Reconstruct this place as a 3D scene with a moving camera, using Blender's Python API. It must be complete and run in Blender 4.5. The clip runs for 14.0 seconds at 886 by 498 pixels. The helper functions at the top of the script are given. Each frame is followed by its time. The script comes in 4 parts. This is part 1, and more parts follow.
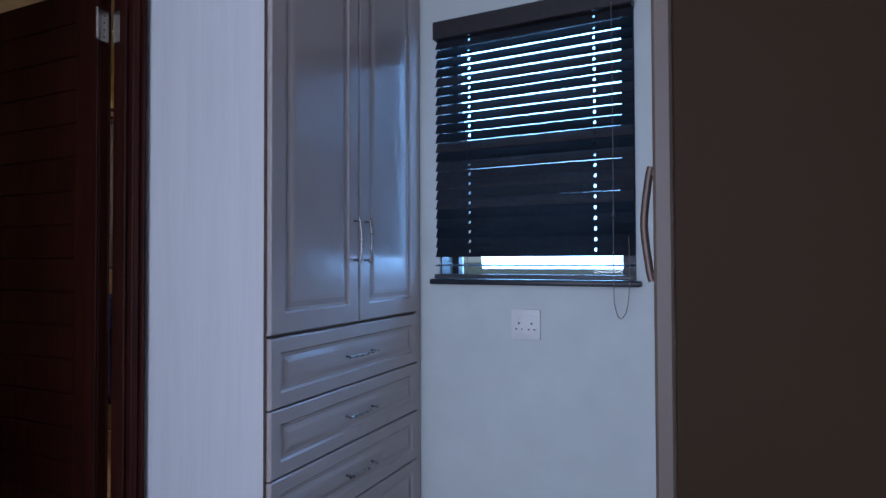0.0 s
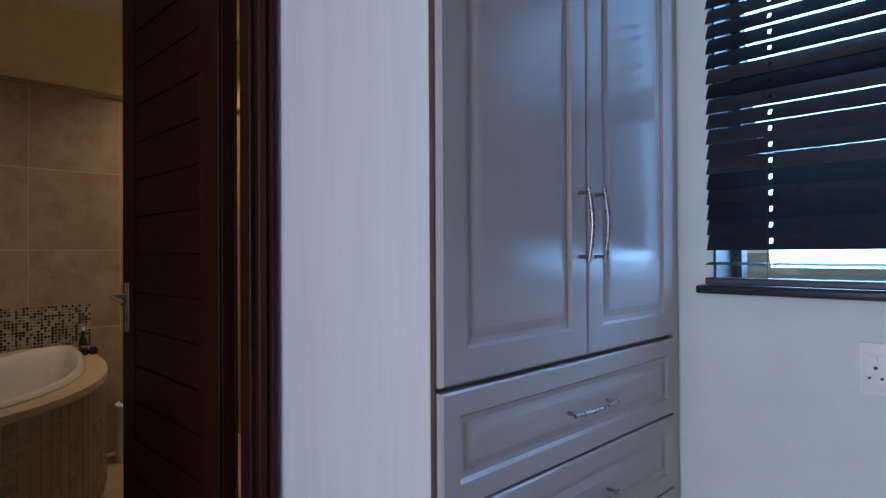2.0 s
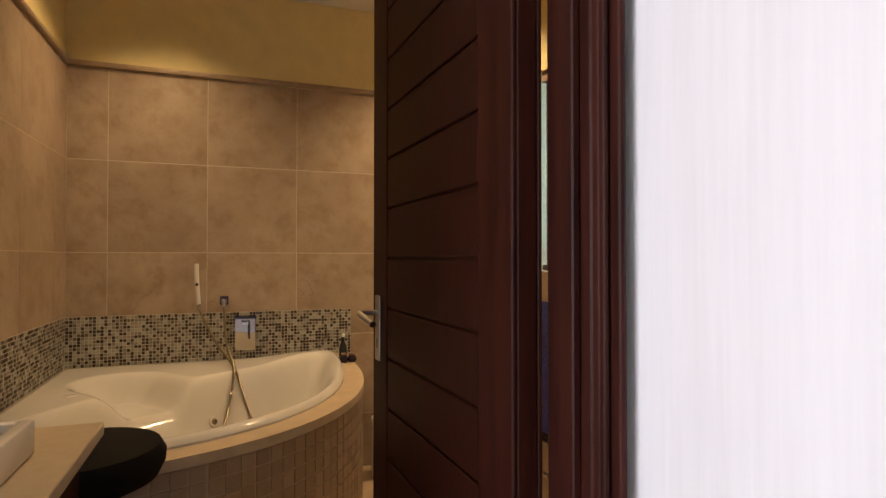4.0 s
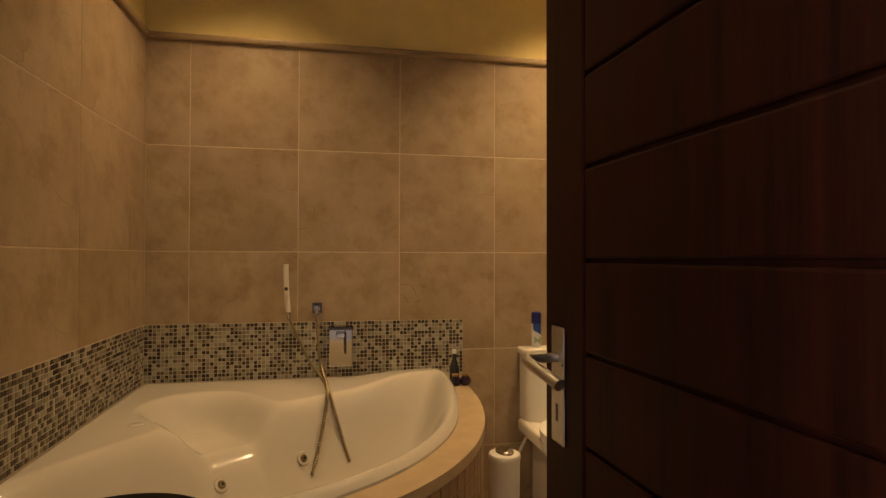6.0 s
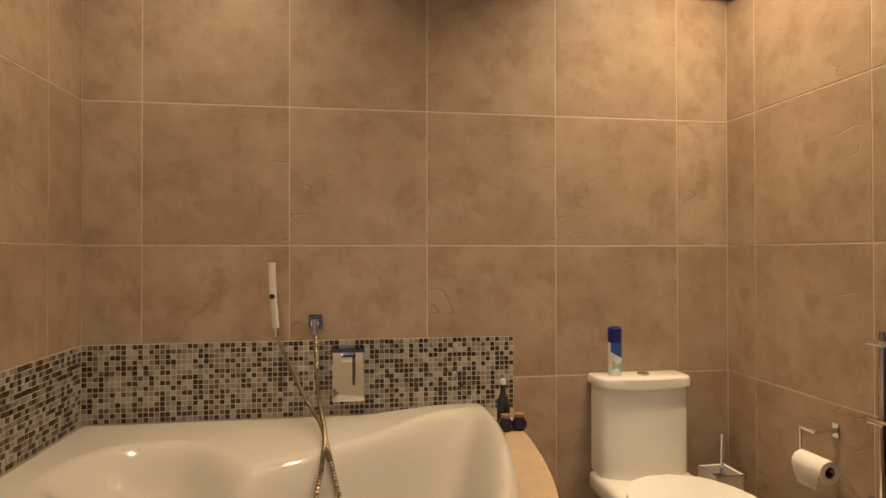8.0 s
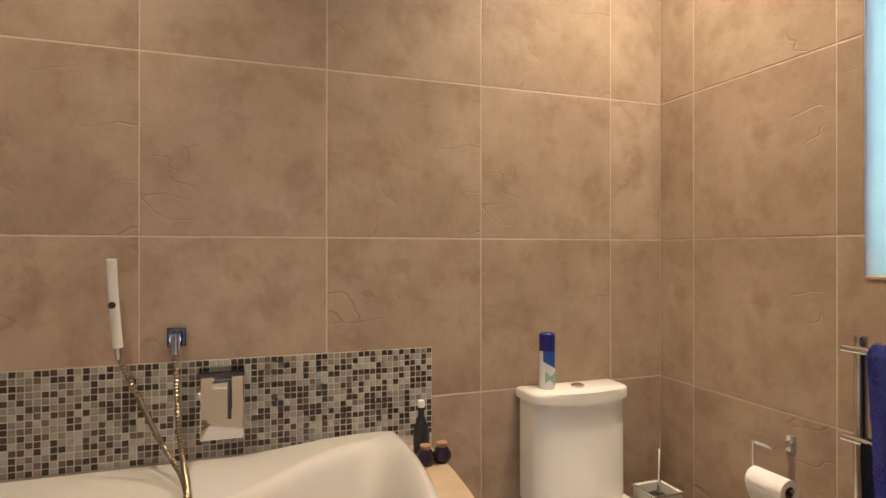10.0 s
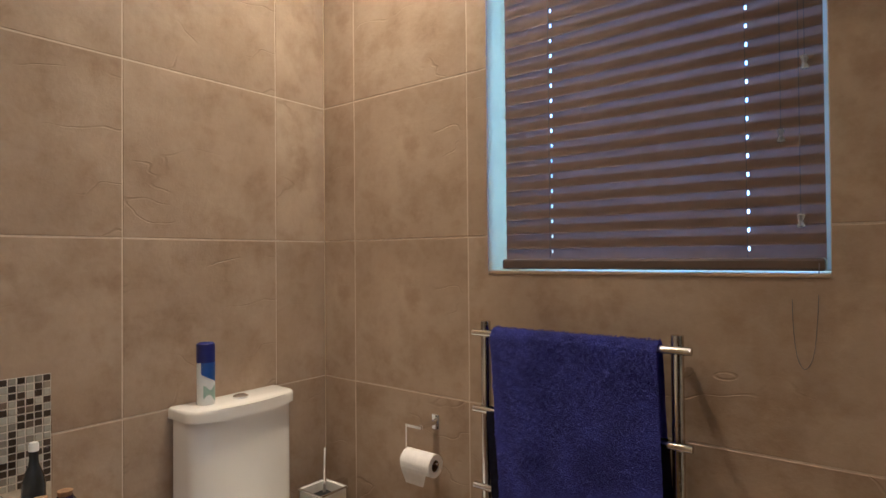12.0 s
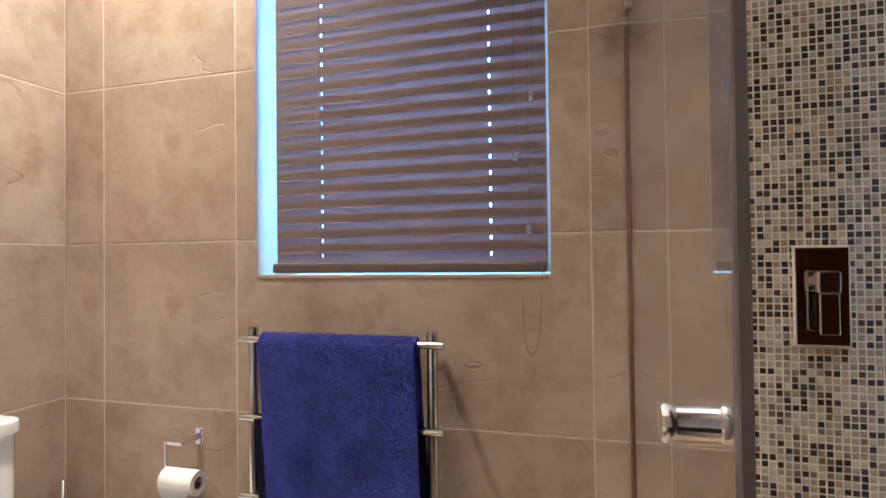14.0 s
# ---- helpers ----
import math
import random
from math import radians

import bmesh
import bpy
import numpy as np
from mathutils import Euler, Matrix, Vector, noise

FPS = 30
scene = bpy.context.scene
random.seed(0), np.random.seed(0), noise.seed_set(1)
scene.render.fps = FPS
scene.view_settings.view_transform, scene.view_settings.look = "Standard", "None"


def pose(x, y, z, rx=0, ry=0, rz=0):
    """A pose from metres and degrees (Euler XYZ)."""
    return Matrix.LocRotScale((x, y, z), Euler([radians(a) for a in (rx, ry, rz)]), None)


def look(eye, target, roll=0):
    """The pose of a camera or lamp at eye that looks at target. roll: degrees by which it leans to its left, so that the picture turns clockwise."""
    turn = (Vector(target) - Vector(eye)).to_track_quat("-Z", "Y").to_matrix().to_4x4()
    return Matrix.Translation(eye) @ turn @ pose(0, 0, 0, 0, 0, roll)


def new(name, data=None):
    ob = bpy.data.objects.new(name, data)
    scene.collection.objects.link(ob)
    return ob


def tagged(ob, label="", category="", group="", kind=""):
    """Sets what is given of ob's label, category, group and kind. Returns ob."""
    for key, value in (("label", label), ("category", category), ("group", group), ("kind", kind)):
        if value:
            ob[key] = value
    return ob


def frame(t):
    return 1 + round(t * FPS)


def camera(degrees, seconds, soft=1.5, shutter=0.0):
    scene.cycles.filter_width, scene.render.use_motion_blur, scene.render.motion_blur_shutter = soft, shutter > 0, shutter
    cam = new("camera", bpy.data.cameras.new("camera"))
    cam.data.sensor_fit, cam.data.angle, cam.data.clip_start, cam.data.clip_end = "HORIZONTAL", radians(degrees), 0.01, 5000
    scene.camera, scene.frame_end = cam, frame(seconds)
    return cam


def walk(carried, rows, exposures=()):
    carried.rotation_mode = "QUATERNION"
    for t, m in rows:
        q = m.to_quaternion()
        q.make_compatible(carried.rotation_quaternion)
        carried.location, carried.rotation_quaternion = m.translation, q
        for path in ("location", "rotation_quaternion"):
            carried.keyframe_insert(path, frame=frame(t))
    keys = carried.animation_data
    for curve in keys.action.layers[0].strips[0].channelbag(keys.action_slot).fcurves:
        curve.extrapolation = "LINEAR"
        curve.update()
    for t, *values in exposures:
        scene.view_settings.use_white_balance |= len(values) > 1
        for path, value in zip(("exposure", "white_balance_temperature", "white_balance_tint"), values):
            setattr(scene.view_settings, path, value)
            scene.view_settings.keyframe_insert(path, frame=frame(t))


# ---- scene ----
cam = camera(75.6, 14.0)
PATH = [
    (0, (4.275, -2.242, 1.161), (3.409, -0.440, 1.202), -0.2),
    (0.5, (4.225, -2.027, 1.166), (3.269, -0.271, 1.194), -0.3),
    (1, (4.145, -1.864, 1.166), (3.020, -0.210, 1.187), -0.4),
    (1.5, (3.974, -1.740, 1.176), (2.690, -0.206, 1.190), -0.3),
    (2, (3.804, -1.636, 1.175), (2.366, -0.245, 1.187), -0.3),
    (2.5, (3.640, -1.532, 1.168), (2.026, -0.352, 1.207), -0.1),
    (3, (3.483, -1.468, 1.170), (1.724, -0.515, 1.203), -0.1),
    (3.5, (3.333, -1.461, 1.175), (1.508, -0.645, 1.205), -0.2),
    (4, (3.182, -1.447, 1.175), (1.311, -0.741, 1.205), 0.0),
    (6.5, (2.426, -1.384, 1.177), (0.453, -1.060, 1.201), 0.0),
    (7, (2.245, -1.349, 1.179), (0.264, -1.072, 1.197), -0.1),
    (9.5, (1.582, -1.31, 1.157), (-0.373, -0.885, 1.168), 0.0),
    (10, (1.547, -1.315, 1.165), (-0.338, -0.646, 1.170), 0.0),
    (10.5, (1.525, -1.285, 1.148), (-0.24, -0.344, 1.164), -0.1),
    (11, (1.525, -1.234, 1.145), (-0.108, -0.080, 1.171), -0.3),
    (11.5, (1.502, -1.261, 1.147), (0.072, 0.136, 1.174), -0.3),
    (12, (1.507, -1.273, 1.146), (0.273, 0.3, 1.173), -0.5),
    (12.5, (1.527, -1.273, 1.148), (0.462, 0.42, 1.173), -0.6),
    (13, (1.542, -1.28, 1.146), (0.651, 0.51, 1.18), -0.6),
    (13.5, (1.555, -1.28, 1.146), (0.817, 0.578, 1.179), -0.6),
    (14, (1.566, -1.286, 1.147), (0.977, 0.625, 1.179), -0.7),
]
EXPOSURES = [
    (0, -0.57, 4660, 10), (0.6, -0.66, 4600, 10), (1.5, -0.42, 4750, 10), (2.4, -0.28, 5200, 10), (3, 0.8, 5600, 10), (4.2, 0.93, 6050, 10),
    (6.5, 0.57, 7050, 10), (7.2, 0.85, 6200, 10), (9.5, 1.48, 4760, 10), (11, 1.40, 4380, 10), (12, 1.05, 4350, 10), (14, 1.97, 3960, 10),
]
walk(cam, [(t, look(e, g, r)) for t, e, g, r in PATH], EXPOSURES)

# ---- world and light ----
world = bpy.data.worlds.new("sky")
scene.world = world
world.use_nodes = True
wn = world.node_tree
sky = wn.nodes.new("ShaderNodeTexSky")
sky.sky_type, sky.sun_disc = "NISHITA", False
sky.sun_elevation, sky.sun_rotation = radians(48), radians(200)
wn.nodes["Background"].inputs["Strength"].default_value = 0.12
wn.links.new(sky.outputs["Color"], wn.nodes["Background"].inputs["Color"])
sun = new("sun", bpy.data.lights.new("sun", "SUN"))
sun.data.energy, sun.data.angle, sun.data.color = 3.0, radians(0.5), (1.0, 0.95, 0.88)
sun.matrix_world = look((0, 0, 0), (0.25, 0.69, -0.75))

# first three match glints and wall glow; last two are guessed, added as fill
CEILING_LAMPS = [(0.46, -0.28, 69), (0.74, -0.73, 9), (0.48, -1.74, 38), (2.05, -0.6, 11), (1.7, -1.7, 15)]
CEIL = 2.58
for lx, ly, watts in CEILING_LAMPS:
    lamp = new("ceiling_lamp", bpy.data.lights.new("ceiling_lamp", "SPOT"))
    lamp.data.energy, lamp.data.color = watts, (1.0, 0.655, 0.315)
    lamp.data.spot_size, lamp.data.spot_blend, lamp.data.shadow_soft_size = radians(120), 1.0, 0.03
    lamp.matrix_world = pose(lx, ly, CEIL - 0.012)


def window_light(name, eye, target, w, h, power, colour):
    lamp = new(name, bpy.data.lights.new(name, "AREA"))
    lamp.data.shape, lamp.data.size, lamp.data.size_y = "RECTANGLE", w, h
    lamp.data.energy, lamp.data.color = power, colour
    lamp.matrix_world = look(eye, target)


window_light("sky_light_bedroom_window", (3.6, 0.30, 1.62), (3.6, -1.0, 1.2), 0.8, 1.05, 31, (0.45, 0.70, 1.0))
window_light("sky_light_bath_window", (1.04, 0.34, 1.62), (1.04, -1.0, 1.45), 0.74, 0.98, 6.5, (0.45, 0.67, 1.0))
# added fill from the south, behind the camera's start; its source is assumed
window_light("added_south_fill_light", (3.7, -4.93, 1.3), (3.7, 0.0, 1.2), 1.7, 1.9, 90, (0.98, 0.87, 0.86))


# ---- materials ----
class Nodes:
    def __init__(self, name, rough=0.5, metal=0.0):
        self.m = bpy.data.materials.new(name)
        self.m.use_nodes = True
        self.t = self.m.node_tree
        self.b = self.t.nodes["Principled BSDF"]
        self.b.inputs["Roughness"].default_value = rough
        self.b.inputs["Metallic"].default_value = metal
        self.c = self.add("ShaderNodeTexCoord").outputs["Object"]

    def add(self, kind, **values):
        n = self.t.nodes.new(kind)
        for k, v in values.items():
            n.inputs[k.replace("_", " ")].default_value = v
        return n

    def link(self, a, b):
        self.t.links.new(a, b)

    def world(self):
        g = self.add("ShaderNodeNewGeometry")
        return g.outputs["Position"]

    def noise(self, scale, detail=4.0, rough=0.55, vec=None, stretch=None):
        n = self.add("ShaderNodeTexNoise", Scale=scale, Detail=detail, Roughness=rough)
        v = vec or self.c
        if stretch:
            mp = self.add("ShaderNodeMapping")
            mp.inputs["Scale"].default_value = stretch
            self.link(v, mp.inputs["Vector"])
            v = mp.outputs["Vector"]
        self.link(v, n.inputs["Vector"])
        return n.outputs["Fac"]

    def ramp(self, fac, stops):
        r = self.add("ShaderNodeValToRGB")
        e = r.color_ramp.elements
        while len(e) < len(stops):
            e.new(0.5)
        for el, (p, c) in zip(e, stops):
            el.position, el.color = p, (*c, 1)
        self.link(fac, r.inputs["Fac"])
        return r.outputs["Color"]

    def mix(self, a, b, fac, mode="MIX"):
        n = self.add("ShaderNodeMix")
        n.data_type, n.blend_type = "RGBA", mode
        for k, v in (("A", a), ("B", b)):
            s = [i for i in n.inputs if i.name == k and i.type == "RGBA"][0]
            if isinstance(v, tuple):
                s.default_value = (*v, 1)
            else:
                self.link(v, s)
        f = [i for i in n.inputs if i.name == "Factor" and i.type == "VALUE"][0]
        if isinstance(fac, (int, float)):
            f.default_value = fac
        else:
            self.link(fac, f)
        return [o for o in n.outputs if o.type == "RGBA"][0]

    def math(self, op, a, b):
        n = self.add("ShaderNodeMath")
        n.operation = op
        for i, v in enumerate((a, b)):
            if isinstance(v, (int, float)):
                n.inputs[i].default_value = v
            else:
                self.link(v, n.inputs[i])
        return n.outputs[0]

    def base(self, col):
        if isinstance(col, tuple):
            self.b.inputs["Base Color"].default_value = (*col, 1)
        else:
            self.link(col, self.b.inputs["Base Color"])

    def bump(self, h, strength=0.2, dist=0.002):
        n = self.add("ShaderNodeBump", Strength=strength, Distance=dist)
        self.link(h, n.inputs["Height"])
        self.link(n.outputs["Normal"], self.b.inputs["Normal"])

    def rough(self, fac, lo, hi):
        n = self.add("ShaderNodeMapRange")
        n.inputs["To Min"].default_value, n.inputs["To Max"].default_value = lo, hi
        self.link(fac, n.inputs["Value"])
        self.link(n.outputs["Result"], self.b.inputs["Roughness"])


def plain(name, colour, rough=0.5, metal=0.0, vary=0.06, scale=30.0, bump=0.05):
    n = Nodes(name, rough, metal)
    f = n.noise(scale, 5, vec=n.world())
    lo = tuple(c * (1 - vary) for c in colour)
    hi = tuple(min(1, c * (1 + vary)) for c in colour)
    n.base(n.ramp(f, [(0.3, lo), (0.7, hi)]))
    n.rough(f, max(0.02, rough - 0.06), min(1, rough + 0.06))
    if bump:
        n.bump(f, bump, 0.001)
    return n.m


def stone_tile():
    """Printed stone-look tile: clouded beige with brown stains and a few raised cleft lines; five prints that recur."""
    n = Nodes("beige_stone_tile", 0.42)
    rnd = n.add("ShaderNodeObjectInfo").outputs["Random"]
    pick = n.math("FLOOR", n.math("MULTIPLY", rnd, 5.0), 0.0)
    off = n.add("ShaderNodeVectorMath")
    off.operation = "ADD"
    comb = n.add("ShaderNodeCombineXYZ")
    for i in range(3):
        n.link(n.math("ADD", n.math("MULTIPLY", pick, 3.713 + 2.291 * i), 11.37 + 5.19 * i), comb.inputs[i])
    n.link(n.c, off.inputs[0])
    n.link(comb.outputs[0], off.inputs[1])
    v = off.outputs[0]
    big = n.noise(3.0, 5, 0.55, v)
    mid = n.noise(9.5, 7, 0.66, v)
    stain = n.noise(7.5, 7, 0.62, v)
    fine = n.noise(70, 5, 0.6, v)
    col = n.ramp(big, [(0.30, (0.365, 0.276, 0.194)), (0.48, (0.405, 0.312, 0.222)), (0.66, (0.455, 0.360, 0.262))])
    col = n.mix(col, n.ramp(mid, [(0.34, (0.80, 0.74, 0.66)), (0.50, (1.0, 0.99, 0.97)), (0.68, (1.10, 1.09, 1.07))]), 0.75, "MULTIPLY")
    col = n.mix(col, n.ramp(stain, [(0.30, (0.60, 0.50, 0.40)), (0.43, (0.95, 0.92, 0.88)), (0.56, (1.0, 1.0, 1.0))]), 0.52, "MULTIPLY")
    col = n.mix(col, n.ramp(fine, [(0.3, (0.86, 0.84, 0.82)), (0.7, (1.0, 1.0, 1.0))]), 0.35, "MULTIPLY")
    tone = n.ramp(rnd, [(0.0, (0.93, 0.92, 0.91)), (1.0, (1.04, 1.04, 1.04))])
    col = n.mix(col, tone, 1.0, "MULTIPLY")
    # cleft lines: a thin groove along a wandering edge, here and there
    edge = n.noise(2.1, 3, 0.5, v, (1.0, 1.0, 2.4))
    here = n.add("ShaderNodeMapRange")
    here.inputs["From Min"].default_value, here.inputs["From Max"].default_value = 0.52, 0.60
    n.link(n.noise(4.2, 2, 0.5, v), here.inputs["Value"])
    line = n.add("ShaderNodeMapRange")
    line.inputs["From Min"].default_value, line.inputs["From Max"].default_value = 0.006, 0.001
    n.link(n.math("ABSOLUTE", n.math("SUBTRACT", edge, 0.5), 0.0), line.inputs["Value"])
    crack = n.math("MULTIPLY", line.outputs["Result"], here.outputs["Result"])
    col = n.mix(col, (0.26, 0.185, 0.12), n.math("MULTIPLY", crack, 0.45))
    n.base(col)
    n.rough(mid, 0.34, 0.54)
    relief = n.math("SUBTRACT", n.math("MULTIPLY", mid, 0.9), n.math("MULTIPLY", crack, 0.36))
    relief = n.math("ADD", relief, n.math("MULTIPLY", fine, 0.06))
    n.bump(relief, 0.75, 0.004)
    return n.m


def chip_material(name, stops, island):
    """Small glass and stone mosaic chips, each of its own colour."""
    n = Nodes(name, 0.22)
    if island:
        r = n.add("ShaderNodeNewGeometry").outputs["Random Per Island"]
    else:
        r = n.add("ShaderNodeObjectInfo").outputs["Random"]
    ramp = n.add("ShaderNodeValToRGB")
    ramp.color_ramp.interpolation = "CONSTANT"
    e = ramp.color_ramp.elements
    while len(e) < len(stops):
        e.new(0.5)
    for el, (p, c) in zip(e, stops):
        el.position, el.color = p, (*c, 1)
    n.link(r, ramp.inputs["Fac"])
    f = n.noise(140, 4, vec=n.world())
    n.base(n.mix(ramp.outputs["Color"], n.ramp(f, [(0.3, (0.75, 0.75, 0.75)), (0.7, (1, 1, 1))]), 0.6, "MULTIPLY"))
    n.rough(r, 0.3, 0.5)
    n.bump(f, 0.1, 0.001)
    return n.m


BATH_CHIPS = [(0.0, (0.034, 0.022, 0.015)), (0.22, (0.062, 0.041, 0.027)), (0.38, (0.15, 0.112, 0.078)), (0.47, (0.32, 0.305, 0.255)),
              (0.60, (0.41, 0.395, 0.335)), (0.72, (0.25, 0.23, 0.185)), (0.82, (0.48, 0.465, 0.40)), (0.92, (0.36, 0.31, 0.24))]
SHOWER_CHIPS = [(0.0, (0.036, 0.024, 0.016)), (0.19, (0.064, 0.044, 0.029)), (0.33, (0.19, 0.140, 0.092)), (0.43, (0.40, 0.325, 0.222)),
                (0.60, (0.52, 0.435, 0.310)), (0.77, (0.36, 0.285, 0.195)), (0.88, (0.62, 0.535, 0.39))]

APRON_CHIPS = [(0.0, (0.30, 0.20, 0.115)), (0.25, (0.34, 0.235, 0.14)), (0.5, (0.315, 0.215, 0.125)), (0.7, (0.37, 0.26, 0.16)), (0.88, (0.27, 0.178, 0.105))]


def wood(name, dark, light, rough, stretch):
    n = Nodes(name, rough)
    p = n.world()
    g = n.noise(9, 8, 0.65, p, stretch)
    f = n.noise(70, 4, 0.6, p, stretch)
    n.base(n.mix(n.ramp(g, [(0.3, dark), (0.7, light)]), n.ramp(f, [(0.35, (0.6, 0.6, 0.6)), (0.65, (1, 1, 1))]), 0.5, "MULTIPLY"))
    n.rough(g, rough - 0.08, rough + 0.1)
    n.bump(f, 0.15, 0.001)
    return n.m


def side_laminate():
    n = Nodes("white_wood_grain_laminate", 0.5)
    p = n.world()
    g = n.noise(26, 7, 0.65, p, (1, 1, 0.05))
    f = n.noise(160, 4, 0.6, p, (1, 1, 0.03))
    n.base(n.mix(n.ramp(g, [(0.3, (0.585, 0.585, 0.605)), (0.7, (0.645, 0.648, 0.670))]), n.ramp(f, [(0.35, (0.93, 0.93, 0.93)), (0.65, (1, 1, 1))]), 0.45, "MULTIPLY"))
    n.bump(f, 0.12, 0.001)
    return n.m


def terry():
    n = Nodes("blue_terry_cloth", 0.95)
    v = n.add("ShaderNodeTexVoronoi", Scale=420.0)
    n.link(n.c, v.inputs["Vector"])
    big = n.noise(14, 5, 0.6)
    col = n.ramp(big, [(0.3, (0.062, 0.066, 0.42)), (0.7, (0.135, 0.142, 0.78))])
    n.base(n.mix(col, n.ramp(v.outputs["Distance"], [(0.0, (0.8, 0.8, 0.82)), (0.5, (1, 1, 1))]), 0.6, "MULTIPLY"))
    n.bump(n.math("ADD", v.outputs["Distance"], n.math("MULTIPLY", n.noise(55, 4), 2.2)), 0.7, 0.008)
    isl = n.add("ShaderNodeNewGeometry").outputs["Random Per Island"]
    n.base(n.mix(n.b.inputs["Base Color"].links[0].from_socket, n.ramp(isl, [(0.0, (0.72, 0.72, 0.72)), (1.0, (1.0, 1.0, 1.0))]), 0.7, "MULTIPLY"))
    n.b.inputs["Sheen Weight"].default_value = 0.25
    n.b.inputs["Sheen Tint"].default_value = (0.25, 0.28, 0.8, 1)
    return n.m


def glass(name, tint=(1, 1, 1), rough=0.0):
    n = Nodes(name, rough)
    n.base(tint)
    n.b.inputs["Transmission Weight"].default_value = 1.0
    n.b.inputs["IOR"].default_value = 1.45
    return n.m


M_TILE = stone_tile()
M_GROUT = plain("pale_grout", (0.60, 0.50, 0.38), 0.9, vary=0.12, scale=60)
M_GROUT_CHIP = plain("cream_mosaic_grout", (0.60, 0.55, 0.46), 0.9, vary=0.1, scale=90)
M_GROUT_PALE = plain("pale_shower_grout", (0.84, 0.765, 0.60), 0.9, vary=0.1, scale=90)
M_CHIP = chip_material("bath_mosaic_chip", BATH_CHIPS, False)
M_CHIPS = chip_material("bath_mosaic_chips", BATH_CHIPS, True)
M_SCHIP = chip_material("shower_mosaic_chip", SHOWER_CHIPS, False)
M_SCHIPS = chip_material("shower_mosaic_chips", SHOWER_CHIPS, True)
M_APRON_ONE = chip_material("apron_tile_single", APRON_CHIPS, False)
M_APRONGROUT = plain("brown_apron_grout", (0.40, 0.30, 0.20), 0.9, vary=0.1, scale=60)
M_CREAM = plain("cream_wall_paint", (0.80, 0.67, 0.32), 0.7, vary=0.05, scale=9, bump=0.12)
M_WALL = plain("off_white_wall_paint", (0.66, 0.70, 0.68), 0.65, vary=0.04, scale=8, bump=0.12)
M_CEIL = plain("white_ceiling_paint", (0.74, 0.72, 0.66), 0.8, vary=0.03, scale=8)
M_CAP = plain("brown_tile_trim", (0.34, 0.25, 0.16), 0.4, vary=0.15, scale=20)
M_DECK = plain("beige_bath_deck_tile", (0.47, 0.36, 0.235), 0.4, vary=0.12, scale=14, bump=0.1)
M_FLOOR = plain("beige_floor_tile", (0.42, 0.31, 0.20), 0.4, vary=0.14, scale=7, bump=0.1)
M_CARPET = plain("grey_beige_carpet", (0.32, 0.29, 0.26), 0.95, vary=0.2, scale=120, bump=0.4)
M_TUB = plain("white_bath_acrylic", (0.57, 0.54, 0.49), 0.09, vary=0.02, scale=6, bump=0.0)
M_TUB.node_tree.nodes["Principled BSDF"].inputs["Specular IOR Level"].default_value = 0.35
M_CERAMIC = plain("white_glazed_ceramic", (0.82, 0.79, 0.73), 0.12, vary=0.02, scale=6, bump=0.0)
M_PLASTIC = plain("white_plastic", (0.80, 0.80, 0.78), 0.35, vary=0.02, scale=20, bump=0.02)
M_CHROME = plain("polished_chrome", (0.82, 0.82, 0.83), 0.07, 1.0, vary=0.03, scale=30, bump=0.0)
M_KNOB = plain("soft_chrome_knob", (0.90, 0.89, 0.88), 0.2, 1.0, vary=0.03, bump=0.0)
M_DARKCHROME = plain("dark_polished_chrome", (0.11, 0.10, 0.11), 0.12, 1.0, vary=0.05, bump=0.0)
M_NICKEL = plain("satin_nickel", (0.55, 0.52, 0.49), 0.3, 1.0, vary=0.06, scale=60, bump=0.03)
M_HANDLE = plain("grey_satin_handle", (0.30, 0.285, 0.28), 0.28, 1.0, vary=0.06, scale=60, bump=0.0)
M_BRASS = plain("brassy_chrome_hose", (0.28, 0.235, 0.155), 0.34, 1.0, vary=0.1, scale=80, bump=0.0)
M_DOORWOOD = wood("dark_stained_door_wood", (0.0135, 0.0038, 0.0025), (0.046, 0.0105, 0.0060), 0.5, (6, 6, 0.35))
M_DOORWOOD.node_tree.nodes["Principled BSDF"].inputs["Specular IOR Level"].default_value = 0.1
M_FRAMEWOOD = wood("dark_stained_frame_wood", (0.014, 0.0042, 0.003), (0.048, 0.0120, 0.0075), 0.45, (6, 6, 0.3))
M_FRAMEWOOD.node_tree.nodes["Principled BSDF"].inputs["Specular IOR Level"].default_value = 0.15
M_FOIL = plain("grey_white_foil_door", (0.43, 0.385, 0.375), 0.2, vary=0.03, scale=5, bump=0.03)
M_SIDE = side_laminate()
M_EDGE = plain("taupe_edge_band", (0.20, 0.145, 0.11), 0.5, vary=0.08)
# the next two browns hold the shade on the right wardrobe's end
M_EDGESHADE = plain("shade_brown_edge_band", (0.085, 0.060, 0.045), 0.5, vary=0.08)
M_ENDSHADE = plain("shade_brown_end_panel", (0.029, 0.0178, 0.0092), 0.5, vary=0.05, scale=6)
M_ENDSHADE.node_tree.nodes["Principled BSDF"].inputs["Specular IOR Level"].default_value = 0.04
M_SLAT_DARK = plain("black_brown_blind_slat", (0.028, 0.026, 0.03), 0.4, vary=0.2, scale=40)
M_SLAT_BROWN = plain("taupe_brown_blind_slat", (0.30, 0.215, 0.180), 0.5, vary=0.06, scale=25, bump=0.0)
M_SLAT_BROWN.node_tree.nodes["Principled BSDF"].inputs["Specular IOR Level"].default_value = 0.2
M_SLAT_BROWN.node_tree.nodes["Principled BSDF"].inputs["Coat Weight"].default_value = 0.55
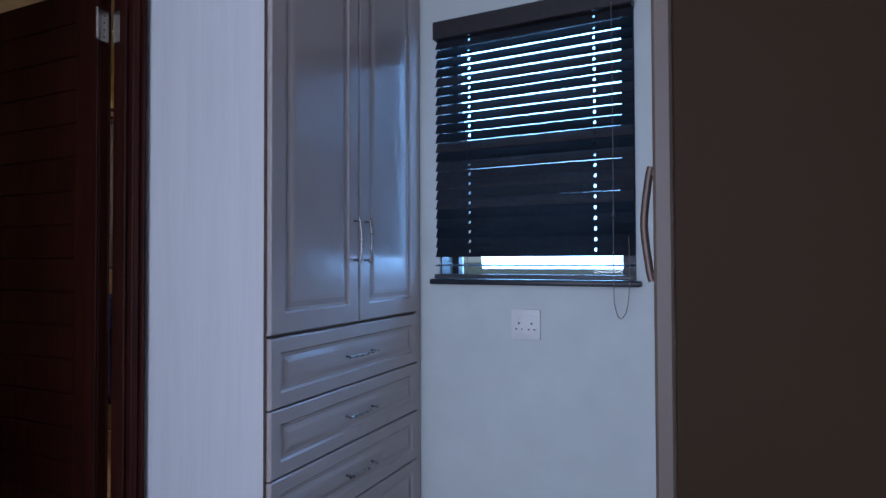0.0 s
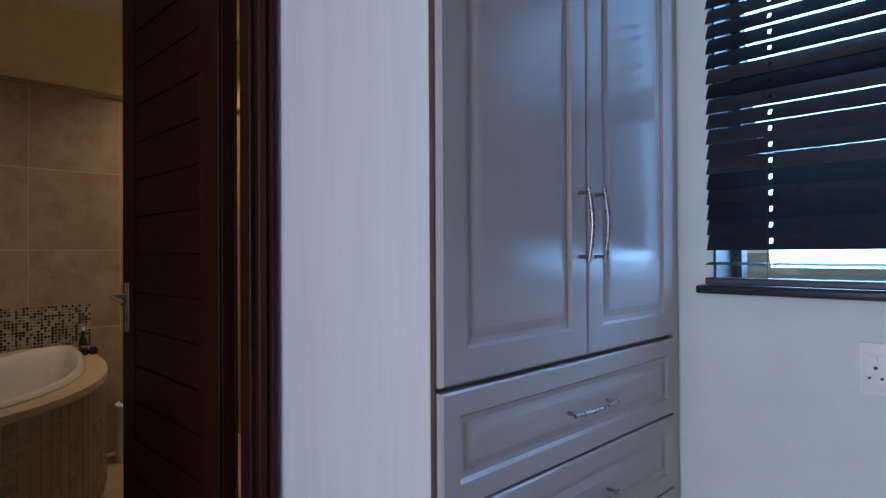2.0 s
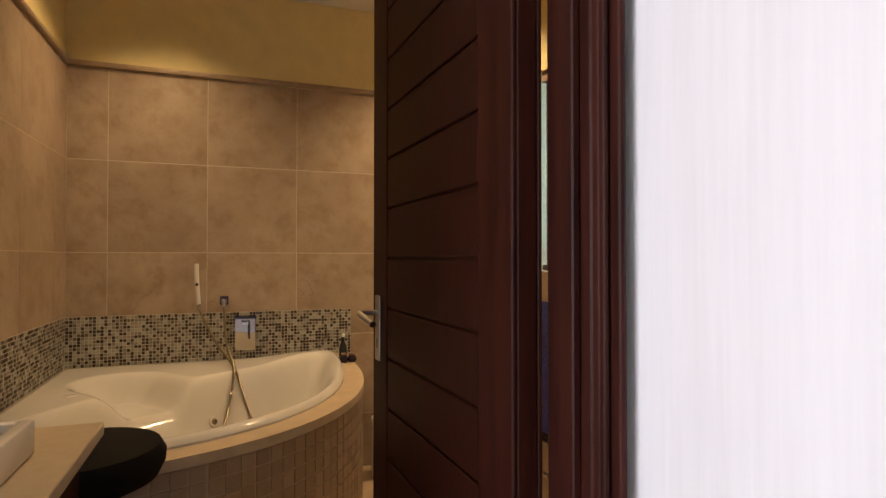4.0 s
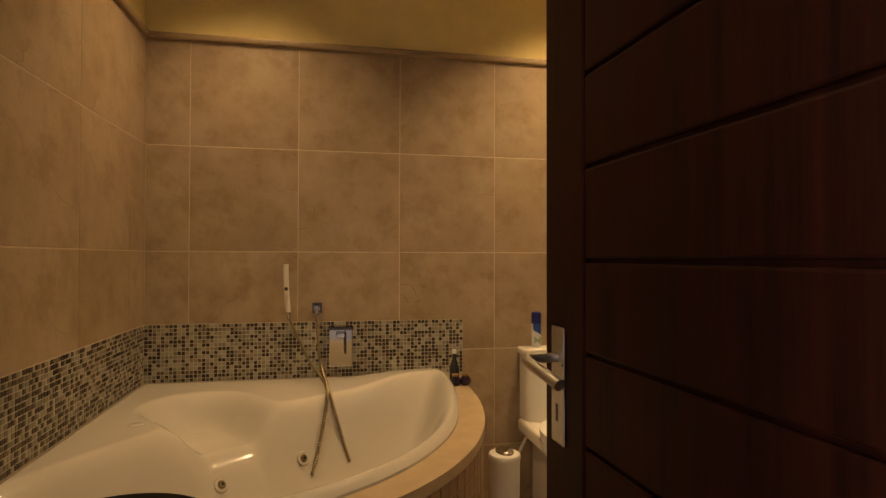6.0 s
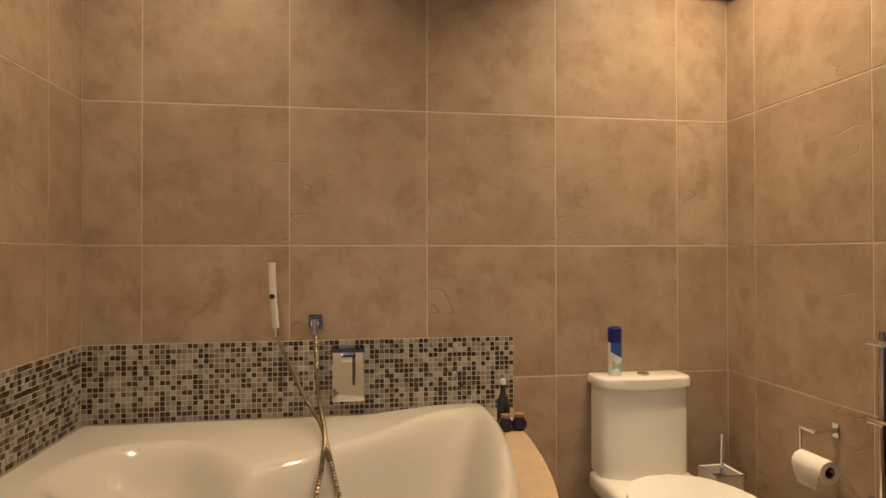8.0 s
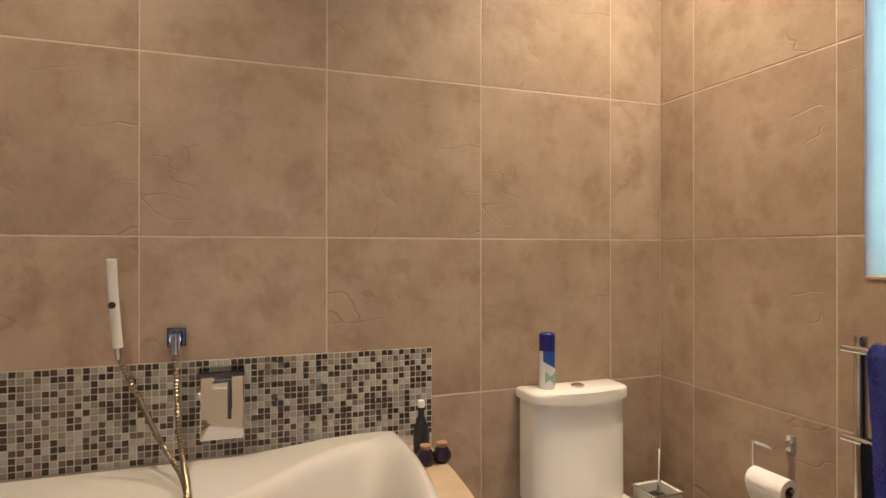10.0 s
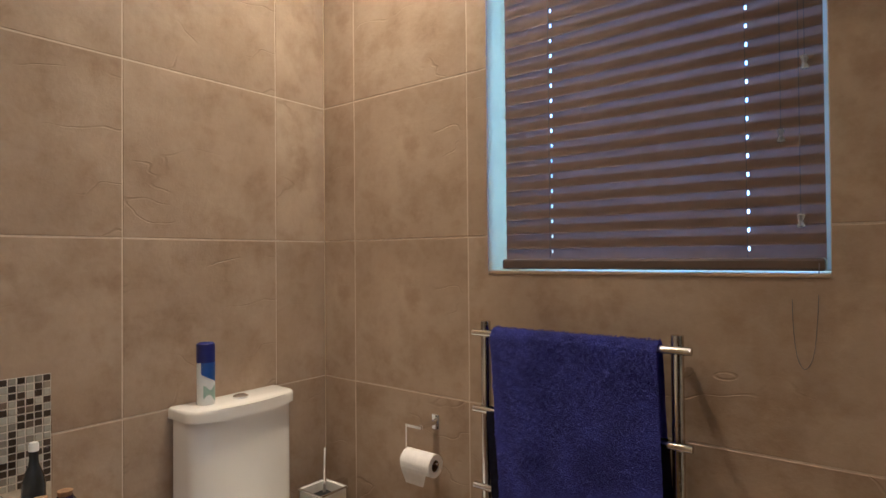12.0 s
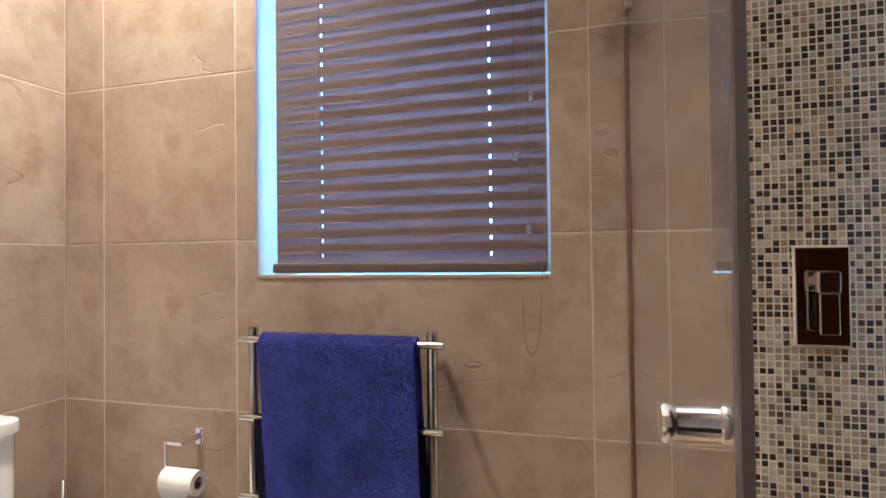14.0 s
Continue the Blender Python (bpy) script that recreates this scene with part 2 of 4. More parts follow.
M_SLAT_BROWN.node_tree.nodes["Principled BSDF"].inputs["Coat Roughness"].default_value = 0.06
M_RAIL = plain("dark_brown_bottom_rail", (0.10, 0.072, 0.06), 0.4, vary=0.08)
M_WINFRAME = plain("dark_window_frame", (0.016, 0.016, 0.02), 0.4, vary=0.1)
M_WINWHITE = plain("white_window_frame", (0.66, 0.68, 0.70), 0.4, vary=0.03)
M_CORD = plain("grey_blind_cord", (0.16, 0.15, 0.15), 0.8, vary=0.1)
M_GLASS = glass("clear_window_glass")
M_SHOWERGLASS = glass("clear_shower_glass", (0.985, 0.985, 0.97))
M_CRYSTAL = plain("milky_acrylic_pull", (0.75, 0.76, 0.80), 0.08, vary=0.1, scale=200)
M_CRYSTAL.node_tree.nodes["Principled BSDF"].inputs["Transmission Weight"].default_value = 0.7
M_TOWEL = terry()
M_NAVY = plain("dark_navy_cloth", (0.008, 0.009, 0.035), 0.95, vary=0.25, scale=120, bump=0.5)
M_BLACK = plain("black_fabric", (0.004, 0.003, 0.003), 0.8, vary=0.25, scale=60, bump=0.2)
M_BLACK.node_tree.nodes["Principled BSDF"].inputs["Specular IOR Level"].default_value = 0.15
M_DARKPL = plain("dark_plastic", (0.02, 0.02, 0.022), 0.3, vary=0.1)
M_PAPER = plain("white_tissue_paper", (0.78, 0.75, 0.72), 0.95, vary=0.05, scale=60, bump=0.3)
M_CARD = plain("brown_card_core", (0.16, 0.10, 0.06), 0.9)
M_BLUECAP = plain("dark_blue_plastic_cap", (0.012, 0.016, 0.16), 0.3, vary=0.08)
M_CANWHITE = plain("white_printed_can", (0.72, 0.74, 0.74), 0.3, vary=0.05)
M_CANBLUE = plain("blue_printed_band", (0.03, 0.09, 0.36), 0.3, vary=0.1)
M_CANGREEN = plain("pale_green_print", (0.30, 0.42, 0.36), 0.35, vary=0.2)
M_BOTTLE = plain("black_green_bottle", (0.030, 0.032, 0.036), 0.15, vary=0.15)
M_JAR = plain("dark_purple_jar", (0.02, 0.012, 0.028), 0.12, vary=0.2)
M_CORK = plain("brown_cork_stopper", (0.30, 0.18, 0.09), 0.8, vary=0.2, scale=90)
M_COUNTER = plain("cream_stone_counter", (0.55, 0.44, 0.29), 0.3, vary=0.08, scale=30)
M_SILICONE = plain("brown_silicone_seal", (0.17, 0.085, 0.035), 0.5, vary=0.2, scale=40)
M_BRONZE = plain("dull_bronze_handle", (0.13, 0.095, 0.08), 0.5, 0.8, vary=0.1)
M_SATIN = plain("grey_satin_steel", (0.20, 0.18, 0.165), 0.3, 1.0, vary=0.06)
M_STEEL = plain("brushed_steel", (0.60, 0.58, 0.55), 0.2, 1.0, vary=0.06, scale=40)
M_MIRRORPLATE = plain("mirror_polished_plate", (0.70, 0.66, 0.62), 0.04, 1.0, vary=0.02, bump=0.0)


# ---- mesh helpers ----
def mesh(name, bm, material, smooth=False):
    me = bpy.data.meshes.new(name)
    bmesh.ops.recalc_face_normals(bm, faces=bm.faces[:])
    bm.to_mesh(me)
    bm.free()
    for m in (material if isinstance(material, (list, tuple)) else [material]):
        me.materials.append(m)
    if smooth:
        for p in me.polygons:
            p.use_smooth = True
        me.set_sharp_from_angle(angle=radians(40))
    return me


def part(name, bm, material, parent=None, label="", smooth=False):
    ob = new(name, mesh(name, bm, material, smooth))
    if parent is not None:
        ob.parent = parent
    if label:
        tagged(ob, label)
    return ob


def thing(name, at, label, category, group="", kind=""):
    ob = new(name)
    ob.empty_display_size = 0.1
    ob.location = at
    return tagged(ob, label, category, group, kind)


def put(bm, lo, hi, bevel=0.0, seg=1):
    """Adds a box between two corners."""
    r = bmesh.ops.create_cube(bm, size=1.0)["verts"]
    for v in r:
        for i in range(3):
            v.co[i] = lo[i] if v.co[i] < 0 else hi[i]
    if bevel:
        es = {e for v in r for e in v.link_edges}
        bmesh.ops.bevel(bm, geom=list(es), offset=bevel, segments=seg, affect="EDGES", profile=0.5)
    return bm


def box(lo, hi, bevel=0.0, seg=1):
    return put(bmesh.new(), lo, hi, bevel, seg)


def rod(bm, a, b, r, sides=16, r2=None):
    a, b = Vector(a), Vector(b)
    d = b - a
    m = Matrix.Translation((a + b) / 2) @ d.to_track_quat("Z", "Y").to_matrix().to_4x4()
    bmesh.ops.create_cone(bm, cap_ends=True, segments=sides, radius1=r, radius2=r if r2 is None else r2, depth=d.length, matrix=m)
    return bm


def tube(bm, pts, r, sides=10, ripple=0.0, pitch=0.006):
    """A round tube along a smooth line of points; ripple gives it rings."""
    pts = [Vector(p) for p in pts]
    ring0 = None
    side = Vector((0.37, 0.61, 0.70)).normalized()
    last = None
    for i, p in enumerate(pts):
        d = (pts[min(i + 1, len(pts) - 1)] - pts[max(i - 1, 0)]).normalized()
        u = d.cross(side).normalized()
        w = d.cross(u).normalized()
        rr = r * (1 + (ripple if i % 2 else 0))
        ring = [bm.verts.new(p + rr * (u * math.cos(2 * math.pi * k / sides) + w * math.sin(2 * math.pi * k / sides))) for k in range(sides)]
        if last:
            for k in range(sides):
                bm.faces.new((last[k], last[(k + 1) % sides], ring[(k + 1) % sides], ring[k]))
        else:
            ring0 = ring
        last = ring
    bm.faces.new(ring0)
    bm.faces.new(last)
    return bm


def spline(pts, n):
    """Points along a Catmull-Rom line through pts."""
    pts = [Vector(p) for p in pts]
    out = []
    for i in range(len(pts) - 1):
        p0, p1, p2, p3 = pts[max(i - 1, 0)], pts[i], pts[i + 1], pts[min(i + 2, len(pts) - 1)]
        for k in range(n):
            t = k / n
            out.append(0.5 * ((2 * p1) + (p2 - p0) * t + (2 * p0 - 5 * p1 + 4 * p2 - p3) * t * t + (3 * p1 - p0 - 3 * p2 + p3) * t ** 3))
    return out + [pts[-1]]


def lathe(bm, profile, at=(0, 0, 0), sides=24, sx=1.0, sy=1.0):
    """Turns a profile of (radius, height) round the upright line through at."""
    rings = []
    for r, z in profile:
        if r < 1e-6:
            rings.append([bm.verts.new((at[0], at[1], at[2] + z))])
        else:
            rings.append([bm.verts.new((at[0] + sx * r * math.cos(2 * math.pi * k / sides), at[1] + sy * r * math.sin(2 * math.pi * k / sides), at[2] + z)) for k in range(sides)])
    for a, b in zip(rings, rings[1:]):
        for k in range(sides):
            j = (k + 1) % sides
            f = [a[k % len(a)], a[j % len(a)], b[j % len(b)], b[k % len(b)]]
            f = list(dict.fromkeys(f))
            if len(f) > 2:
                bm.faces.new(f)
    for ring in (rings[0], rings[-1]):
        if len(ring) > 2:
            bm.faces.new(ring)
    return bm


def prism(outline, z0, z1, bevel=0.0, seg=2):
    """A plan outline raised between two heights."""
    bm = bmesh.new()
    a = [bm.verts.new((x, y, z0)) for x, y in outline]
    b = [bm.verts.new((x, y, z1)) for x, y in outline]
    bm.faces.new(a)
    top = bm.faces.new(b)
    n = len(a)
    for k in range(n):
        bm.faces.new((a[k], a[(k + 1) % n], b[(k + 1) % n], b[k]))
    if bevel:
        bmesh.ops.bevel(bm, geom=list(top.edges), offset=bevel, segments=seg, affect="EDGES", profile=0.5)
    return bm


def structure(name, bm, material, label, smooth=False):
    ob = part(name, bm, material, None, label, smooth)
    return tagged(ob, kind="structure", category="wall" if "wall" in name else name.split("_")[0])


def wall_with_hole(lo, hi, axis, a0, a1, z0, z1):
    """A thick wall along axis (0: x, 1: y) with one rectangular opening through it."""
    bm = bmesh.new()
    for p, q, zz0, zz1 in ((lo[axis], a0, lo[2], hi[2]), (a1, hi[axis], lo[2], hi[2]), (a0, a1, lo[2], z0), (a0, a1, z1, hi[2])):
        if q - p > 1e-4 and zz1 - zz0 > 1e-4:
            l, h = list(lo), list(hi)
            l[axis], h[axis], l[2], h[2] = p, q, zz0, zz1
            put(bm, l, h)
    return bm


# ---- the shell of the place ----
Y_S = -2.17          # south wall of the bathroom
X_E = 2.535          # bathroom side of the wall with the door
X_B = 2.630          # bedroom side of it
DOOR_N, DOOR_S, DOOR_H = -1.060, -1.86, 2.06
BW = (0.66, 1.42, 1.107, 2.10)       # bathroom window
CW = (3.20, 4.005, 1.070, 2.14)      # bedroom window
CAP = 2.099

floor_bath = structure("floor_bathroom", box((-0.1, Y_S - 0.1, -0.1), (X_E + 0.06, 0.1, 0.0)), M_FLOOR, "beige ceramic tile bathroom floor")
floor_bed = structure("floor_bedroom", box((X_E + 0.06, -5.0, -0.1), (5.6, 0.1, -0.002)), M_CARPET, "grey beige carpet floor of bedroom")
wall_west = structure("wall_west", box((-0.15, Y_S - 0.15, 0), (-0.007, 0.22, 2.7)), M_CREAM, "cream painted wall above beige stone tiles")
wall_north = structure("wall_north_bathroom", wall_with_hole((-0.007, 0.007, 0), (X_E + 0.06, 0.22, 2.7), 0, BW[0], BW[1], BW[2], BW[3]), M_CREAM, "cream painted window wall above beige stone tiles")
wall_south = structure("wall_south_bathroom", box((-0.007, Y_S - 0.15, 0), (X_E + 0.06, Y_S - 0.007, 2.7)), M_CREAM, "cream painted wall above tiles and mosaic")
wall_door = structure("wall_between_rooms", wall_with_hole((X_E, Y_S - 0.007, 0), (X_B, 0.007, 2.7), 1, DOOR_S - 0.04, DOOR_N + 0.028, 0.0, DOOR_H + 0.04), M_WALL, "painted wall with the bathroom doorway")
wall_bed_n = structure("wall_north_bedroom", wall_with_hole((X_E + 0.06, -0.035, 0), (5.6, 0.22, 2.7), 0, CW[0], CW[1], CW[2], CW[3]), M_WALL, "off-white painted wall with blind-covered window")
wall_bed_e = structure("wall_east_bedroom", box((5.6, -5.15, 0), (5.75, 0.22, 2.7)), M_WALL, "off-white painted bedroom wall")
wall_bed_w = structure("wall_west_bedroom", box((1.9, -5.15, 0), (2.05, Y_S - 0.15, 2.7)), M_WALL, "off-white painted bedroom wall")
# south wall is out of view; its opening is assumed, to let light in
wall_bed_s = structure("wall_south_bedroom", wall_with_hole((2.05, -5.15, 0), (5.6, -5.0, 2.7), 0, 2.8, 4.6, 0.02, 2.1), M_WALL, "unseen off-white bedroom wall with an opening added for light")
floor_bed2 = structure("floor_bedroom_corner", box((2.05, -5.0, -0.1), (X_E + 0.06, Y_S - 0.15, -0.002)), M_CARPET, "grey beige carpet floor of bedroom")
ceiling_bath = structure("ceiling_bathroom", box((-0.15, Y_S - 0.15, CEIL), (X_B, 0.22, CEIL + 0.1)), M_CEIL, "white painted bathroom ceiling")
ceiling_bed = structure("ceiling_bedroom", box((X_B, -5.15, CEIL), (5.75, 0.22, CEIL + 0.1)), M_CEIL, "white painted bedroom ceiling")
ceiling_bed2 = structure("ceiling_bedroom_corner", box((1.9, -5.15, CEIL), (X_B, Y_S - 0.15, CEIL + 0.1)), M_CEIL, "white painted bedroom ceiling")
ground = structure("ground", box((-400, -400, -0.6), (400, 400, -0.2)), plain("dry_grass_ground", (0.10, 0.105, 0.05), 0.95, vary=0.3, scale=2), "dry grass ground outside")

# trim along the top of the tiling
for nm, lo, hi in (("trim_west", (-0.007, Y_S, CAP), (0.018, 0.0, CAP + 0.028)),
                   ("trim_north_a", (0.018, -0.018, CAP), (BW[0] - 0.002, 0.007, CAP + 0.028)),
                   ("trim_north_b", (BW[1] + 0.002, -0.018, CAP), (X_E, 0.007, CAP + 0.028)),
                   ("trim_south", (0.018, Y_S - 0.007, CAP), (X_E, Y_S + 0.018, CAP + 0.028))):
    structure(nm, box(lo, hi, 0.008, 3), M_CAP, "thin brown rounded trim capping wall tiles", True)

# ---- bathroom window and blind ----
def slat_mesh(name, length, width, tilt, crown, holes, hole_w, hole_h, material, curl=0.0, thick=0.0022):
    """One blind slat along x, gently crowned, with cord holes cut through it."""
    bm = bmesh.new()
    xs = [0.0]
    for h in holes:
        xs += [h - hole_w / 2, h + hole_w / 2]
    xs.append(length)
    vs = [-0.5, -0.42, -0.3, -0.2, -hole_h / 2 / width, hole_h / 2 / width, 0.2, 0.3, 0.42, 0.5]
    ca, sa = math.cos(radians(tilt)), math.sin(radians(tilt))
    grid = []
    prof = [(v * width, crown * (1 - (2 * v) ** 2)) for v in vs]
    if curl:
        prof = [(-0.5 * width - s * curl, b * curl) for s, b in ((1.15, 0.95), (0.9, 0.5), (0.5, 0.15))] + prof
    skip = 4 + (3 if curl else 0)
    for a, b in prof:
        row = []
        for x in xs:
            row.append(bm.verts.new((x, a * ca - b * sa, a * sa + b * ca)))
        grid.append(row)
    for j in range(len(prof) - 1):
        for i in range(len(xs) - 1):
            if j == skip and i % 2 == 1:
                continue
            bm.faces.new((grid[j][i], grid[j][i + 1], grid[j + 1][i + 1], grid[j + 1][i]))
    bmesh.ops.solidify(bm, geom=bm.faces[:], thickness=thick)
    bmesh.ops.recalc_face_normals(bm, faces=bm.faces[:])
    for e in bm.edges:
        e.smooth = len(e.link_faces) == 2 and e.calc_face_angle(0) < 0.75
    return mesh(name, bm, material, True)


def window(name, x0, x1, z0, z1, y, frame_w, material, transom, label, right_w=None):
    rw = right_w or frame_w
    w = thing(name, ((x0 + x1) / 2, y, z0), label, "window", kind="structure")
    o = Vector(w.location)
    bm = bmesh.new()
    bars = [((x0, z0), (x0 + frame_w, z1)), ((x1 - rw, z0), (x1, z1)), ((x0 + frame_w, z0), (x1 - rw, z0 + frame_w * 0.5)), ((x0 + frame_w, z1 - frame_w * 0.5), (x1 - rw, z1))]
    if transom:
        bars.append(((x0 + frame_w, transom - 0.052), (x1 - rw, transom + 0.052)))
    for (a, b), (c, d) in bars:
        put(bm, (a - o.x, -0.025, b - o.z), (c - o.x, 0.025, d - o.z), 0.004)
    part("window_frame", bm, material, w)
    zs = [z0 + frame_w * 0.5, z1 - frame_w * 0.5] if not transom else [z0 + frame_w * 0.5, transom - 0.052, transom + 0.052, z1 - frame_w * 0.5]
    for k in range(0, len(zs), 2):
        p = part("pane", box((x0 + frame_w - o.x, -0.003, zs[k] - o.z), (x1 - rw - o.x, 0.003, zs[k + 1] - o.z)), M_GLASS, w)
        p.visible_shadow = False
    return w


window("window_1", BW[0] + 0.001, BW[1] - 0.001, BW[2] + 0.002, BW[3] - 0.001, 0.16, 0.035, M_WINWHITE, None, "white framed bathroom window behind a blind")
window("window_2", CW[0] + 0.001, CW[1] - 0.001, CW[2] + 0.002, CW[3] - 0.001, 0.12, 0.028, M_WINFRAME, 1.645, "dark framed bedroom window with a transom", 0.066)

lining = [w for w in bpy.data.objects if w.name == "window_2"][0]
for lx0, lx1 in ((CW[0] + 0.0005, CW[0] + 0.006), (CW[1] - 0.006, CW[1] - 0.0005)):
    part("jamb_lining", box((lx0 - lining.location.x, -0.15, 0.014), (lx1 - lining.location.x, -0.026, 1.06), 0.0008), M_WINFRAME, lining)

bb = thing("venetian_blind", (0.692, 0.045, 1.108), "taupe brown closed venetian blind in bathroom window", "blind")
BL = 0.718
part("headrail", box((0, -0.025, 0.94), (BL, 0.025, 1.008), 0.003), M_SLAT_BROWN, bb)
sm = slat_mesh("slat", BL, 0.060, 87.7, -0.0004, (0.136, 0.584), 0.0046, 0.0085, M_SLAT_BROWN, 0.0016, 0.0012)
for k in range(24):
    s = new("slat", sm)
    s.parent, s.location = bb, (0, 0, 0.049 + k * 0.03855)
part("bottom_rail", box((0, -0.026, 0.004), (BL, 0.018, 0.030), 0.006, 2), M_RAIL, bb, "darker brown bottom rail")
for hx in (0.136, 0.584):
    part("ladder_cord", rod(bmesh.new(), (hx, -0.0135, 0.02), (hx, -0.0135, 0.95), 0.0008, 6), M_CORD, bb)
for px_, z_ in ((0.690, 0.396), (0.649, 0.261), (0.680, 0.093)):
    part("pull_cord", rod(bmesh.new(), (px_, -0.034, z_ + 0.02), (px_, -0.034, 0.95), 0.0009, 6), M_CORD, bb)
    part("acrylic_pull", lathe(bmesh.new(), [(0.004, 0.022), (0.0075, 0.019), (0.007, 0.015), (0.0045, 0.009), (0.0048, 0.006), (0.0078, -0.001), (0.0075, -0.004), (0.004, -0.006)], (px_, -0.034, z_), 12), M_CRYSTAL, bb, "clear acrylic cord pull", True)
part("cord_loop", tube(bmesh.new(), spline([(0.664, -0.036, 0.0), (0.666, -0.05, -0.09), (0.672, -0.052, -0.155), (0.684, -0.05, -0.18), (0.698, -0.052, -0.155), (0.706, -0.05, -0.08), (0.708, -0.034, 0.02)], 8), 0.0009, 6), M_CORD, bb)

# ---- bedroom window blind, sill and socket ----
cb = thing("venetian_blind", (3.197, -0.058, 1.084), "black-brown wooden venetian blind, slats half open", "blind")
CL = 0.806
part("headrail", box((-0.003, -0.034, 1.014), (CL + 0.003, 0.018, 1.090), 0.004), M_SLAT_DARK, cb)
sm1 = slat_mesh("slat", CL, 0.05, 61.5, 0.002, (0.153, 0.666), 0.007, 0.013, M_SLAT_DARK)
sm3 = slat_mesh("slat", CL, 0.05, 65, 0.002, (0.153, 0.666), 0.007, 0.013, M_SLAT_DARK)
sm2 = slat_mesh("slat", CL, 0.05, 8, 0.002, (0.153, 0.666), 0.007, 0.013, M_SLAT_DARK)
for k in range(24):
    s = new("slat", sm2 if k < 1 else sm3 if k < 6 else sm1)
    s.parent, s.location = cb, (0, 0, 0.058 if k < 1 else 0.115 + (k - 1) * 0.0402)
    s.rotation_euler = (radians(random.uniform(-0.5, 0.5)), radians(random.uniform(-0.1, 0.1)), 0)
part("bottom_rail", box((0, -0.026, 0.003), (CL, 0.024, 0.021), 0.004, 2), M_SLAT_DARK, cb)
for hx in (0.153, 0.666):
    part("ladder_cord", rod(bmesh.new(), (hx, -0.03, 0.01), (hx, -0.03, 1.04), 0.0008, 6), M_SLAT_DARK, cb)
part("cord_loop", tube(bmesh.new(), spline([(0.735, -0.034, 1.03), (0.737, -0.036, 0.5), (0.737, -0.042, 0.0), (0.742, -0.04, -0.10), (0.760, -0.038, -0.135), (0.782, -0.04, -0.10), (0.792, -0.04, 0.0), (0.79, -0.036, 0.16)], 10), 0.0016, 6), M_CORD, cb)
part("tassel", lathe(bmesh.new(), [(0.002, 0.02), (0.007, 0.014), (0.008, 0.0), (0.004, -0.006)], (0.737, -0.036, 0.235), 10), M_SLAT_DARK, cb)
sill = structure("window_sill_bedroom", box((3.170, -0.080, 1.062), (4.025, 0.09, 1.084), 0.006, 2), M_WINFRAME, "dark painted window sill board", True)

sock = thing("power_socket", (3.582, -0.035, 0.906), "white double three-pin wall socket with switches", "socket")
part("cover_plate", box((-0.0595, -0.009, -0.060), (0.0595, 0.0, 0.060), 0.003, 2), M_PLASTIC, sock, smooth=True)
part("inner_plate", box((-0.047, -0.0125, -0.040), (0.047, -0.0085, 0.036), 0.002, 2), M_PLASTIC, sock, smooth=True)
for sx in (-0.026, 0.026):
    part("rocker_switch", box((sx - 0.0085 + (0.004 if sx > 0 else -0.004), -0.016, 0.016), (sx + 0.0085 + (0.004 if sx > 0 else -0.004), -0.012, 0.030), 0.0015, 2), M_PLASTIC, sock)
    for dx, dz, r in ((0, 0.004, 0.0042), (-0.0115, -0.019, 0.0034), (0.0115, -0.019, 0.0034)):
        # dark discs on the plate give the shade inside the pin holes
        part("pin_hole_shade", rod(bmesh.new(), (sx + dx, -0.0131, dz), (sx + dx, -0.0118, dz), r, 12), M_DARKPL, sock)


# ---- fitted wardrobes in the dressing passage ----
def panel_front(w, h, raise_w):
    """A routed door front of width w (along y), height h, facing +x, with a raised middle field."""
    bm = bmesh.new()
    rings = [(0.0, 0.0), (0.0, 0.014), (0.004, 0.018), (raise_w, 0.018), (raise_w + 0.006, 0.010), (raise_w + 0.016, 0.010), (raise_w + 0.034, 0.0165), (raise_w + 0.045, 0.0175)]
    loops = []
    for d, x in rings:
        loops.append([bm.verts.new((x, y, z)) for y, z in ((d, d), (w - d, d), (w - d, h - d), (d, h - d))])
    for a, b in zip(loops, loops[1:]):
        for k in range(4):
            bm.faces.new((a[k], a[(k + 1) % 4], b[(k + 1) % 4], b[k]))
    bm.faces.new(loops[0])
    bm.faces.new(loops[-1])
    return bm


def bow_handle(parent, at, length, along, out=0.03, r=0.0048):
    """A bowed bar handle; along is its direction, out the way it stands off (+x)."""
    a = Vector(along)
    c = Vector(at)
    o = Vector((out, 0, 0))
    bm = bmesh.new()
    pts = spline([c - a * length * 0.53 + o * 0.82, c - a * length * 0.4 + o * 0.95, c + o * 1.15, c + a * length * 0.4 + o * 0.95, c + a * length * 0.53 + o * 0.82], 8)
    tube(bm, pts, r, 10)
    for s in (-1, 1):
        rod(bm, c + a * s * length * 0.46, c + a * s * length * 0.46 + o * 0.9, r * 0.95, 10, r * 0.75)
    return part("bow_handle", bm, M_HANDLE, parent, "grey satin bowed handle", True)


XF = 3.094
wl = thing("wardrobe", (2.9, -0.5, 0.0), "tall grey-white fitted wardrobe with four drawers", "wardrobe")


def at_wl(bm):
    bmesh.ops.translate(bm, verts=bm.verts[:], vec=-Vector(wl.location))
    return bm


